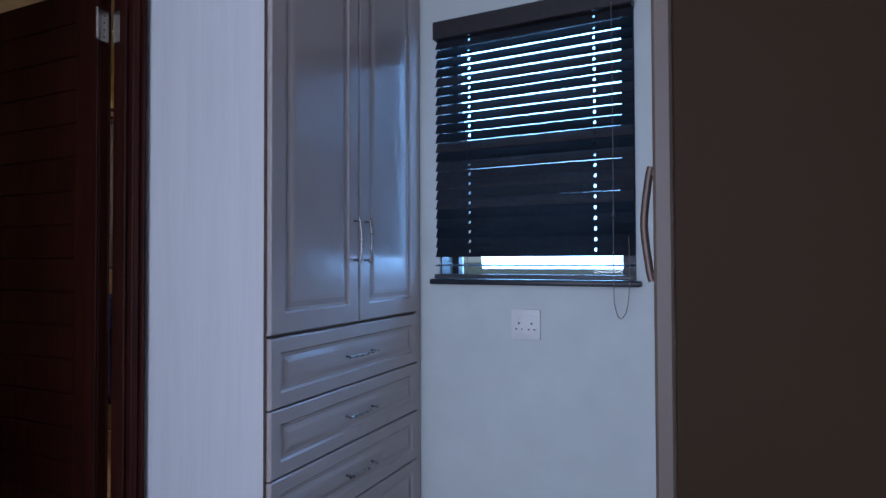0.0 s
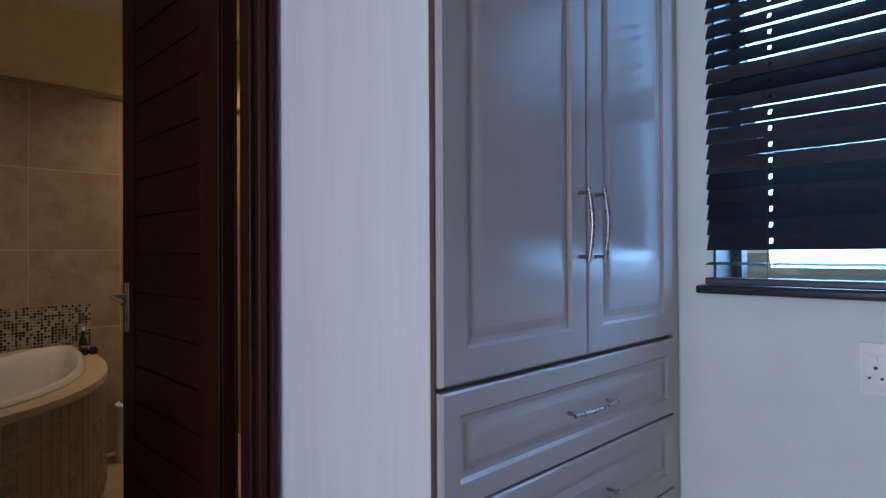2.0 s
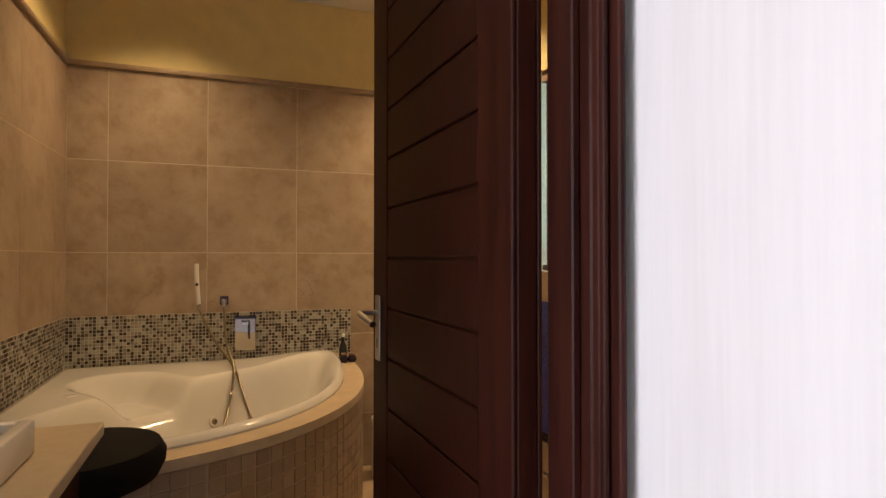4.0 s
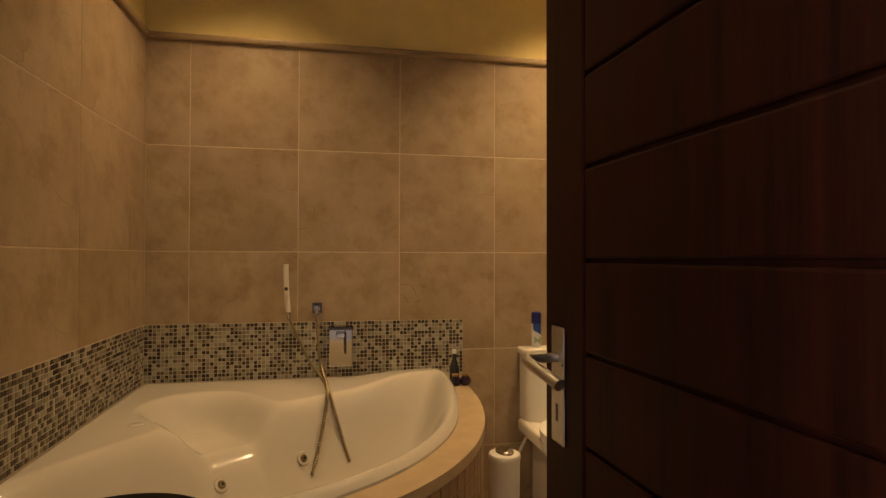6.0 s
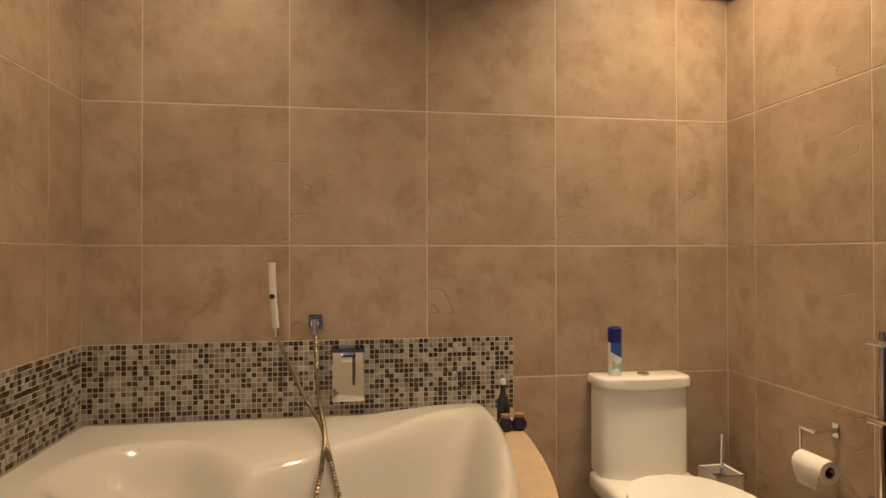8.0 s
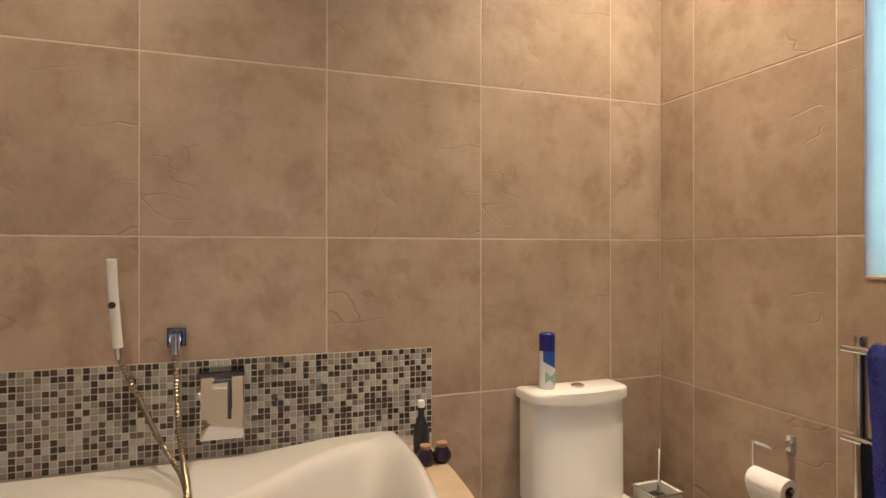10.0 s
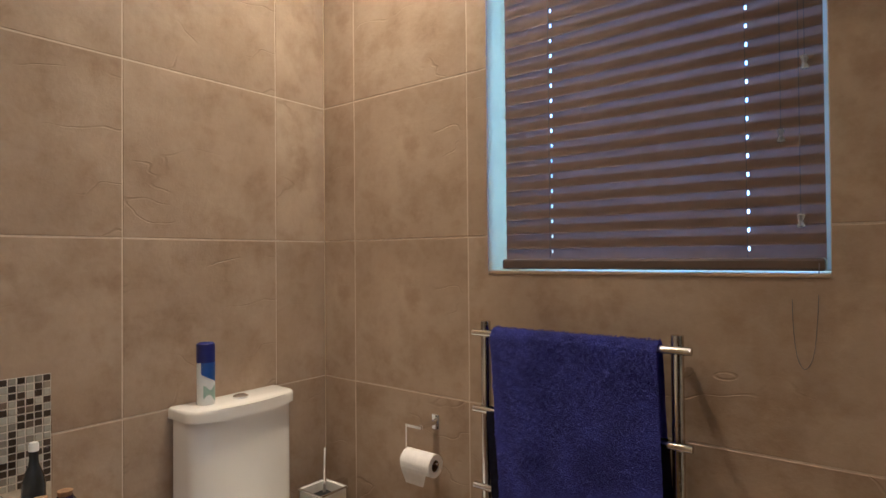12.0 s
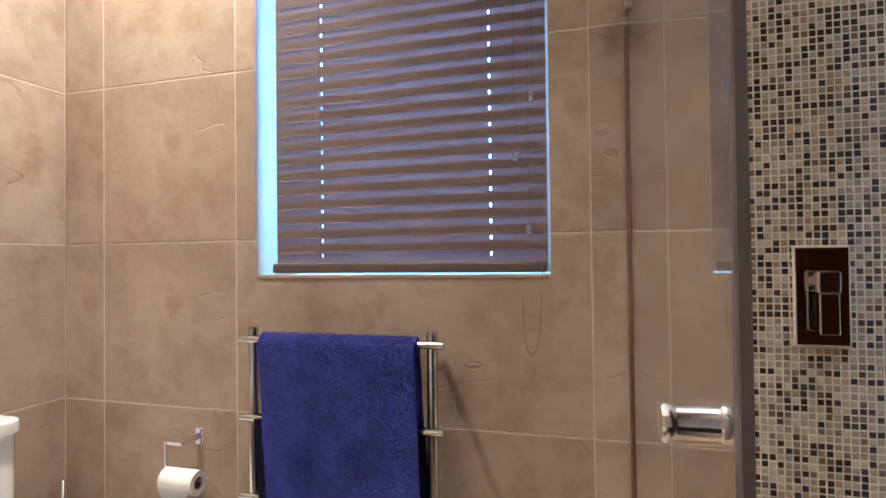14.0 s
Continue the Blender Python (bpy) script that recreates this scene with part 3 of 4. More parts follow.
part("side_panel", at_wl(prism([(X_B + 0.003, -1.0265), (XF + 0.003, -0.984), (XF + 0.003, -0.9735), (X_B + 0.003, -0.9735)], 0.0, CEIL - 0.01)), M_SIDE, wl, "white wood-grain laminate side panel")
part("edge_band", at_wl(box((XF + 0.0032, -0.984, 0.0), (XF + 0.0046, -0.9735, CEIL - 0.01), 0.0005)), M_EDGE, wl, "taupe edge band")
part("carcass", at_wl(box((X_B + 0.01, -0.973, 0.0), (XF - 0.006, -0.045, CEIL - 0.01))), M_EDGE, wl)
part("filler_strip", at_wl(box((XF - 0.003, -0.073, 0.0), (XF + 0.012, -0.038, CEIL - 0.012), 0.001)), M_FOIL, wl)
Z_D = (0.118, 0.3235, 0.5265, 0.7295, 0.940)
for k, (a, b) in enumerate(zip(Z_D, Z_D[1:])):
    d = part("drawer_front", panel_front(0.892, b - a - 0.005, 0.043), M_FOIL, wl)
    d.location = Vector((XF, -0.970, a)) - Vector(wl.location)
    bow_handle(d, (0.017, 0.452, (b - a) / 2 - 0.004), 0.17, (0, 1, 0))
for y0, y1, hy in ((-0.970, -0.5195, 0.420), (-0.5145, -0.078, 0.030)):
    d = part("wardrobe_door", panel_front(y1 - y0, CEIL - 0.06 - 0.945, 0.060), M_FOIL, wl)
    d.location = Vector((XF, y0, 0.945)) - Vector(wl.location)
    bow_handle(d, (0.017, hy, 0.289), 0.152, (0, 0, 1))

XR = 4.219
wr = thing("wardrobe", (4.5, -0.9, 0.0), "long grey-white fitted wardrobe, end panel coloured dark for shade", "wardrobe")
wr.rotation_euler = (0, 0, radians(2.2))


def at_wr(bm):
    bmesh.ops.translate(bm, verts=bm.verts[:], vec=-Vector(wr.location))
    return bm


# end in shade: panel and band painted dark, covering the near door's side
part("end_panel", at_wr(box((XR - 0.0055, -1.815, 0.0), (5.52, -1.8015, CEIL - 0.01), 0.001)), M_ENDSHADE, wr, "end panel, shade put into its dark brown colour")
part("edge_band", at_wr(box((XR - 0.019, -1.815, 0.0), (XR - 0.006, -1.8015, CEIL - 0.01), 0.002)), M_EDGESHADE, wr, "taupe edge band")
part("carcass", at_wr(box((XR + 0.004, -1.789, 0.0), (5.0, -0.09, CEIL - 0.01))), M_EDGE, wr)
for y0, y1, hy, off in ((-1.80, -1.425, 0.062, 0.027), (-1.42, -0.705, 0.04, 0.03), (-0.70, -0.06, None, 0.0)):
    d = part("wardrobe_door", panel_front(y1 - y0, CEIL - 0.16, 0.066), M_FOIL, wr)
    d.rotation_euler = (0, 0, math.pi)
    d.location = Vector((XR, y1, 0.10)) - Vector(wr.location)
    if hy is not None:
        bow_handle(d, (0.017, hy, 1.105), 0.133, (0, 0, 1), off).data.materials[0] = M_BRONZE

# ---- the door between the rooms ----
fr = thing("door_frame", (X_E + 0.065, DOOR_N, 0.0), "dark stained wooden door frame with moulded architrave", "door frame", kind="structure")


def at_fr(bm):
    bmesh.ops.translate(bm, verts=bm.verts[:], vec=-Vector(fr.location))
    return bm


JX0, JX1 = X_E + 0.002, X_B + 0.004
part("jamb", at_fr(box((JX0, DOOR_N, 0), (JX1, DOOR_N + 0.026, DOOR_H), 0.003)), M_FRAMEWOOD, fr)
part("jamb", at_fr(box((JX0, DOOR_S - 0.038, 0), (JX1, DOOR_S, DOOR_H), 0.003)), M_FRAMEWOOD, fr)
part("head", at_fr(box((JX0, DOOR_S, DOOR_H), (JX1, DOOR_N, DOOR_H + 0.038), 0.003)), M_FRAMEWOOD, fr)
part("door_stop", at_fr(box((JX0 + 0.045, DOOR_N - 0.012, 0), (JX1 - 0.02, DOOR_N - 0.0005, DOOR_H), 0.002)), M_FRAMEWOOD, fr)
for s, y in ((1, DOOR_N), (-1, DOOR_S)):
    bm = bmesh.new()
    for d0, d1, t in ((0.002, 0.030, 0.016), (0.003, 0.011, 0.024), (0.012, 0.021, 0.040)):
        ya, yb = sorted((y + s * d0, y + s * d1))
        put(bm, (JX1 - 0.003, ya, 0), (JX1 - 0.003 + t, yb, DOOR_H + 0.06), 0.004, 2)
    part("architrave", at_fr(bm), M_FRAMEWOOD, fr)
part("architrave", at_fr(box((JX1 - 0.003, DOOR_S - 0.008, DOOR_H + 0.008), (JX1 + 0.015, DOOR_N + 0.008, DOOR_H + 0.06), 0.004, 2)), M_FRAMEWOOD, fr)

for hz in (0.228, 1.861):
    part("hinge", at_fr(box((JX0 + 0.001, DOOR_N - 0.003, hz), (JX0 + 0.034, DOOR_N - 0.0004, hz + 0.100), 0.0008)), M_NICKEL, fr, "satin nickel hinge leaf")

# leaf hung on the north jamb, swung into the bathroom
DW, DH = 0.657, 2.03
door = thing("door_1", (2.525, -1.063, 0.008), "dark stained wooden door with slanting grooves, standing open", "door", kind="structure")
door.rotation_euler = (0, 0, radians(180 + 1.85))
# leaf runs along +x of the thing, its grooved side faces +y of the thing (south)
part("leaf_core", box((0.0, 0.004, 0), (DW, 0.034, DH), 0.002), M_DOORWOOD, door)
part("stile", box((DW - 0.105, 0.0345, 0), (DW, 0.042, DH), 0.002), M_DOORWOOD, door)
part("stile", box((0.0, 0.0345, 0), (0.100, 0.042, DH), 0.002), M_DOORWOOD, door)
part("stile", box((0.0, -0.004, 0), (DW, 0.0035, DH), 0.002), M_DOORWOOD, door)
gx0, gx1 = 0.1015, DW - 0.1065
N_B = 20
pitch = 0.1084
z = -0.025
for k in range(N_B):
    za, zb = max(0.0, z), min(DH, z + pitch - 0.005)
    if zb - za > 0.01:
        part("board", box((gx0, 0.0345, za), (gx1, 0.0405, zb), 0.003, 2), M_DOORWOOD, door)
    z += pitch
hp = part("handle_plate", box((DW - 0.060, 0.042, 0.934), (DW - 0.023, 0.045, 1.081), 0.002, 2), M_NICKEL, door, "chrome handle plate with keyhole")
part("lever", tube(rod(bmesh.new(), (DW - 0.041, 0.045, 1.042), (DW - 0.041, 0.084, 1.042), 0.0062, 14), spline([(DW - 0.036, 0.082, 1.041), (DW - 0.050, 0.087, 1.039), (DW - 0.085, 0.083, 1.033), (DW - 0.115, 0.075, 1.024)], 6), 0.0074, 12), M_NICKEL, hp, "chrome lever handle", True)
# no cut here: a dark sliver gives the keyhole's shade
part("keyhole", box((DW - 0.0440, 0.0448, 0.962), (DW - 0.0380, 0.0456, 0.984), 0.0), M_DARKPL, hp)
hp2 = part("handle_plate", box((DW - 0.060, -0.0085, 0.918), (DW - 0.023, -0.0045, 1.062), 0.0015, 1), M_NICKEL, door, "chrome handle plate with keyhole")
part("lever", tube(rod(bmesh.new(), (DW - 0.041, -0.009, 1.020), (DW - 0.041, -0.050, 1.020), 0.0068, 14), spline([(DW - 0.036, -0.048, 1.019), (DW - 0.050, -0.053, 1.017), (DW - 0.085, -0.049, 1.014), (DW - 0.125, -0.040, 1.006)], 6), 0.0074, 12), M_NICKEL, hp2, "chrome lever handle", True)
part("lock_plate", box((DW - 0.0015, 0.008, 0.92), (DW + 0.0015, 0.030, 1.06)), M_STEEL, door)
for hz in (0.22, 1.853):
    hg = part("hinge", box((-0.0020, 0.006, hz), (-0.0004, 0.040, hz + 0.100), 0.0005), M_NICKEL, door, "satin nickel butt hinge")
    part("hinge_barrel", rod(bmesh.new(), (-0.0035, 0.046, hz), (-0.0035, 0.046, hz + 0.100), 0.0045, 12), M_NICKEL, hg, smooth=True)
    for dz in (0.014, 0.036, 0.059, 0.081):
        part("screw", rod(bmesh.new(), (-0.0018, 0.022, hz + dz), (-0.0026, 0.022, hz + dz), 0.003, 10), M_DARKPL, hg)

# ---- corner bath ----
tub = thing("corner_bath", (0.0, Y_S, 0.0), "white acrylic corner bath with tiled curved apron", "bath")
TX, TY = 1.50, 1.355          # plan size along the two walls


def bath_edge(inset, n=72):
    """Plan line of the bath's front from the west wall round to the south wall, shrunk by inset."""
    pts = []
    for k in range(n + 1):
        a = math.pi / 2 * k / n
        e = 0.77
        x = (TX - inset) * math.sin(a) ** e
        y = (TY - inset) * math.cos(a) ** e
        pts.append((x, y))
    return pts


edge = bath_edge(0.0)
# body of the apron, then its small tiles
inner = bath_edge(0.002)
part("plinth", prism([(0.003, 0.003)] + [(max(x, 0.003), max(y, 0.003)) for x, y in bath_edge(0.07)], 0.0, 0.075), M_DARKPL, tub)


def ring_slab(outer, inn, z0, z1, bevel=0.0):
    bm = bmesh.new()
    n = len(outer)
    rows = [[bm.verts.new((x, y, z)) for x, y in line] for line, z in ((outer, z0), (outer, z1), (inn, z1), (inn, z0))]
    for r in range(4):
        a, b = rows[r], rows[(r + 1) % 4]
        for k in range(n - 1):
            bm.faces.new((a[k], a[k + 1], b[k + 1], b[k]))
    bm.faces.new([r[0] for r in rows])
    bm.faces.new([r[-1] for r in rows])
    if bevel:
        es = [e for e in bm.edges if all(abs(v.co.z - z1) < 1e-6 and v in rows[1] for v in e.verts)]
        bmesh.ops.bevel(bm, geom=es, offset=bevel, segments=2, affect="EDGES")
    return bm


cl = lambda line: [(max(x, 0.004), max(y, 0.004)) for x, y in line]
part("apron", ring_slab(cl(inner), cl(bath_edge(0.05)), 0.075, 0.585), M_APRONGROUT, tub)
part("deck", ring_slab(cl(bath_edge(-0.004)), cl(bath_edge(0.105)), 0.586, 0.618, 0.006), M_DECK, tub, "beige tiled ledge", True)

# shell: a surface of rings from the lip down into the basin and the corner seat
LIP = 0.645


def shell_height(x, y):
    """Height of the bath's inner surface over the plan, y from the south wall."""
    # main basin, bounded by the wall ledge, the front lip and the corner seat
    F = (max(x, 1e-4) / TX) ** 2.6 + (max(y, 1e-4) / TY) ** 2.6
    ds = (x - 0.085, (1 - F ** 0.385) * 1.4 - 0.135, 0.795 * x + 0.606 * y - 0.699, 0.484 * x + 0.876 * y - 0.559, 0.846 * x + 0.531 * y - 0.676)
    d = -math.log(sum(math.exp(-26 * q) for q in ds)) / 26 + 0.014
    # scooped seat towards the corner, open to the basin between two soft shoulders
    u, w = x - 0.40, y - 0.305
    k = min(1.0, max(0.0, (u * 0.79 + w * 0.613) / 0.28))
    d2 = 0.195 - math.hypot(u - 0.2212 * k, w - 0.1716 * k)
    both = math.log(math.exp(34 * d) + math.exp(34 * d2)) / 34
    s = min(1.0, max(0.0, (both + 0.015) / 0.14))
    s2 = min(1.0, max(0.0, (d + 0.012) / 0.26))
    deep = 0.118 * s * s * (3 - 2 * s) + 0.30 * s2 * s2 * (3 - 2 * s2)
    # raised head end by the toilet
    f = min(1.0, max(0.0, (y - 0.82) / 0.33))
    lift = 0.032 * math.exp(-((x - 0.2) / 0.34) ** 2) * f * f * (3 - 2 * f)
    return LIP + lift - deep


bm = bmesh.new()
lip = cl(bath_edge(0.085, 90))
NR = 70
c0 = Vector((0.66, 0.60))
south = [(0.004 + (lip[-1][0] - 0.004) * k / 50, 0.004) for k in range(50, 0, -1)]
west = [(0.004, 0.004 + (lip[0][1] - 0.004) * k / 50) for k in range(0, 50)]
full = lip + south[1:] + west
rows = []
for r in range(NR + 1):
    f = 1 - r / NR
    f = f ** 0.9
    row = []
    for x, y in full:
        p = c0 + (Vector((x, y)) - c0) * max(f, 0.004)
        zz = shell_height(p.x, p.y)
        if len(row) < len(lip):      # the free lip rolls over towards the ledge
            away = (1 - f) * (Vector((x, y)) - c0).length
            zz -= 0.020 * (1 - min(1.0, away / 0.034)) ** 2
        elif r == 0:
            zz -= 0.012
        row.append(bm.verts.new((p.x, p.y, zz)))
    rows.append(row)
drop = [bm.verts.new((v.co.x, v.co.y, 0.612)) for v in rows[0]]
n = len(full)
for a, b in [(drop, rows[0])] + list(zip(rows, rows[1:])):
    for k in range(n):
        bm.faces.new((a[k], a[(k + 1) % n], b[(k + 1) % n], b[k]))
bm.faces.new(rows[-1])
part("shell", bm, M_TUB, tub, "glossy white acrylic shell with seat", True)


def on_shell(x, y, lift=0.0):
    return (x, y, shell_height(x, y) + lift)


for jx, jy in ((0.49, 0.672), (0.66, 0.425), (0.98, 0.28)):
    h = Vector(on_shell(jx, jy))
    e = 0.01
    nrm = Vector((-(shell_height(jx + e, jy) - shell_height(jx - e, jy)) / (2 * e), -(shell_height(jx, jy + e) - shell_height(jx, jy - e)) / (2 * e), 1)).normalized()
    j = part("jet", rod(bmesh.new(), h - nrm * 0.004, h + nrm * 0.006, 0.028, 20, 0.023), M_TUB, tub, "cream whirlpool jet ring", True)
    part("nozzle", rod(bmesh.new(), h + nrm * 0.006, h + nrm * 0.012, 0.014, 14, 0.010), M_BRASS, j, "brass jet nozzle")
    # dark disc for the shade within the nozzle's mouth
    part("nozzle_hole_shade", rod(bmesh.new(), h + nrm * 0.0118, h + nrm * 0.0128, 0.005, 10), M_DARKPL, j)
part("air_control", lathe(bmesh.new(), [(0.024, -0.002), (0.024, 0.0015), (0.021, 0.0030), (0.0, 0.0034)], (0.63, 0.165, LIP), 24), M_TUB, tub, smooth=True)

# ---- bath fittings on the west wall ----
mx = thing("bath_mixer", (0.004, -1.358, 0.79), "chrome wall bath mixer with lever on a square plate", "tap")
part("back_plate", box((0.0, -0.052, -0.10), (0.008, 0.052, 0.085), 0.003, 2), M_MIRRORPLATE, mx)
part("spout", box((0.0085, -0.053, 0.070), (0.075, 0.053, 0.084), 0.003, 2), M_DARKCHROME, mx, "dark polished waterfall spout")
part("body", box((0.0085, -0.022, 0.036), (0.05, 0.024, 0.056), 0.005, 2), M_CHROME, mx)
part("handle_stem", box((0.0505, 0.014, -0.036), (0.058, 0.023, 0.054), 0.002, 2), M_DARKCHROME, mx)

el = thing("hose_outlet", (0.004, -1.462, 0.952), "small square chrome hose outlet elbow", "hose outlet")
part("square_plate", box((0.0, -0.021, -0.023), (0.008, 0.021, 0.023), 0.002, 2), M_DARKCHROME, el)
part("elbow", rod(rod(bmesh.new(), (0.008, 0, 0), (0.04, 0, 0), 0.013, 16), (0.035, 0, 0.013), (0.035, 0, -0.035), 0.011, 16), M_CHROME, el, smooth=True)

hs = thing("hand_shower", (0.045, -1.588, 1.04), "slim white and chrome hand shower on wall bracket", "shower")
part("handset", tube(bmesh.new(), spline([(0.018, -0.004, 0.105), (0.010, -0.002, 0.02), (0.0, 0.006, -0.10)], 8), 0.0112, 16), M_CERAMIC, hs, "white hand shower stick", True)
part("bracket", rod(bmesh.new(), (-0.04, 0.0, 0.0), (0.012, 0.0, 0.0), 0.011, 14), M_CHROME, hs, smooth=True)
part("button", rod(bmesh.new(), (0.022, -0.002, 0.0), (0.028, -0.002, 0.0), 0.008, 12), M_DARKPL, hs)
part("collar", rod(bmesh.new(), (0.0, 0.006, -0.10), (0.001, 0.007, -0.128), 0.011, 14, 0.008), M_CHROME, hs, smooth=True)
HP = Vector(hs.location)
line_a = [p - HP for p in spline([(0.045, -1.581, 0.915), (0.06, -1.545, 0.84), (0.10, -1.49, 0.735), (0.18, -1.437, 0.676), (0.25, -1.419, 0.658), (0.335, -1.402, 0.634), (0.378, -1.379, 0.56), (0.391, -1.356, 0.483), (0.405, -1.33, 0.407)], 22)]
line_b = [p - HP for p in spline([(0.04, -1.462, 0.925), (0.05, -1.458, 0.84), (0.09, -1.449, 0.745), (0.17, -1.432, 0.692), (0.26, -1.418, 0.671), (0.36, -1.416, 0.637), (0.405, -1.424, 0.585), (0.455, -1.444, 0.482), (0.50, -1.466, 0.404)], 22)]
part("hose", tube(bmesh.new(), line_a, 0.0050, 10, 0.42), M_BRASS, hs, "ribbed metal shower hose", True)
part("hose", tube(bmesh.new(), line_b, 0.0050, 10, 0.42), M_BRASS, hs, "ribbed metal shower hose", True)

# ---- bottles on the ledge ----
bt = thing("soap_bottle", (0.085, -0.858, 0.618), "tall dark pump bottle with pale cap", "bottle")
part("body", lathe(bmesh.new(), [(0.0, 0.0), (0.020, 0.0), (0.022, 0.005), (0.0215, 0.060), (0.018, 0.078), (0.0105, 0.098), (0.0085, 0.108), (0.0085, 0.135), (0.0, 0.136)], sides=20), M_BOTTLE, bt, smooth=True)
part("cap", lathe(bmesh.new(), [(0.0095, 0.128), (0.0095, 0.141), (0.0075, 0.146), (0.0, 0.147)], sides=14), M_PLASTIC, bt, "pale pump cap", True)
for jx, jy in ((0.155, -0.868), (0.15, -0.822)):
    jr = thing("cork_jar", (jx, jy, 0.618), "small round dark jar with cork stopper", "jar", "cork jars on bath ledge")
    part("body", lathe(bmesh.new(), [(0.0, 0.0), (0.016, 0.0), (0.024, 0.010), (0.025, 0.022), (0.016, 0.036), (0.014, 0.040), (0.0, 0.040)], sides=18), M_JAR, jr, smooth=True)
    part("stopper", lathe(bmesh.new(), [(0.013, 0.040), (0.0145, 0.050), (0.0, 0.051)], sides=14), M_CORK, jr, "cork stopper", True)

# ---- toilet ----
to = thing("toilet", (0.0, -0.372, 0.0), "white ceramic close-coupled toilet, lid closed", "toilet")


def d_outline(x0, depth, half, k=14, bow=0.35):
    """A plan with a flat back at x0 and a bowed front."""
    side = depth * (1 - bow)
    pts = [(x0, -half), (x0 + side, -half)]
    for i in range(1, k):
        a = math.pi * i / k
        pts.append((x0 + side + depth * bow * math.sin(a) ** 0.9, -half * math.cos(a)))
    pts += [(x0 + side, half), (x0, half)]
    return pts


part("cistern", prism(d_outline(0.012, 0.132, 0.154, bow=0.46), 0.4295, 0.728, 0.004), M_CERAMIC, to, smooth=True)
part("cistern_lid", prism(d_outline(0.006, 0.150, 0.164, bow=0.46), 0.7285, 0.759, 0.010, 3), M_CERAMIC, to, smooth=True)
part("flush_button", lathe(bmesh.new(), [(0.021, 0.759), (0.021, 0.764), (0.014, 0.768), (0.0, 0.769)], (0.075, 0.005, 0), 20), M_CHROME, to, "round chrome flush button", True)
bm = bmesh.new()
lathe(bm, [(0.105, 0.0), (0.11, 0.03), (0.095, 0.11), (0.12, 0.24), (0.165, 0.35), (0.185, 0.410), (0.18, 0.427), (0.0, 0.427)], (0.40, 0, 0), 32, 1.25, 1.0)
put(bm, (0.02, -0.10, 0.0), (0.36, 0.10, 0.40), 0.02, 3)
put(bm, (0.015, -0.168, 0.36), (0.36, 0.168, 0.428), 0.018, 3)
part("pan", bm, M_CERAMIC, to, smooth=True)


def oval(cx, rx, ry, back, k=40):
    pts = []
    for i in range(k):
        a = 2 * math.pi * i / k
        x, y = cx + rx * math.cos(a), ry * math.sin(a)
        pts.append((max(x, back), y))
    return pts


part("supply_pipe", rod(bmesh.new(), (0.02, -0.19, 0.20), (0.10, -0.15, 0.36), 0.007, 10), M_PLASTIC, to, smooth=True)
part("seat", prism(oval(0.42, 0.235, 0.186, 0.215), 0.4285, 0.446, 0.006), M_PLASTIC, to, smooth=True)
part("seat_lid", prism(oval(0.42, 0.24, 0.19, 0.195), 0.4465, 0.466, 0.010, 3), M_PLASTIC, to, smooth=True)

sp = thing("air_freshener_can", (0.062, -0.462, 0.759), "air freshener spray can, blue cap, white printed body", "spray can")
part("can", lathe(bmesh.new(), [(0.0, 0.0), (0.021, 0.0), (0.023, 0.004), (0.023, 0.105), (0.020, 0.114), (0.0, 0.114)], sides=22), M_CANWHITE, sp, smooth=True)
part("cap", lathe(bmesh.new(), [(0.0235, 0.112), (0.0235, 0.160), (0.020, 0.163), (0.016, 0.156), (0.0, 0.156)], sides=22), M_BLUECAP, sp, "dark blue plastic cap", True)
bm = bmesh.new()
for i in range(12):
    a0, a1 = [radians(-60 + 10 * (i + k)) for k in (0, 1)]
    z0, z1 = 0.082 - 0.0022 * i, 0.112
    bm.faces.new([bm.verts.new((0.0234 * math.cos(a), 0.0234 * math.sin(a), zz)) for a, zz in ((a0, z0), (a1, z0 - 0.002), (a1, z1), (a0, z1))])
part("blue_print", bm, M_CANBLUE, sp, "blue printed swoosh")
bm = bmesh.new()
for i in range(10):
    a0, a1 = [radians(-45 + 9 * (i + k)) for k in (0, 1)]
    z0, z1 = 0.018 + 0.010 * math.sin(i * 0.5), 0.046 + 0.006 * math.cos(i * 0.7)
    bm.faces.new([bm.verts.new((0.0234 * math.cos(a), 0.0234 * math.sin(a), zz)) for a, zz in ((a0, z0), (a1, z0), (a1, z1), (a0, z1))])
part("green_print", bm, M_CANGREEN, sp, "pale green printed leaves")

# ---- bin and brush ----
bn = thing("waste_bin", (0.185, -0.655, 0.0), "small white waste bin with chrome swing lid", "bin")
part("body", lathe(bmesh.new(), [(0.0, 0.0), (0.060, 0.0), (0.064, 0.01), (0.068, 0.305), (0.0, 0.305)], sides=32), M_PLASTIC, bn, smooth=True)
part("rim", lathe(bmesh.new(), [(0.070, 0.296), (0.0715, 0.312), (0.067, 0.322), (0.054, 0.328), (0.040, 0.3285), (0.0, 0.3285)], sides=32), M_PLASTIC, bn, smooth=True)
part("swing_lid", lathe(bmesh.new(), [(0.055, 0.3275), (0.052, 0.334), (0.038, 0.342), (0.018, 0.346), (0.0, 0.347)], sides=32, sx=1.0, sy=0.72), M_STEEL, bn, "oval chrome swing flap", True)

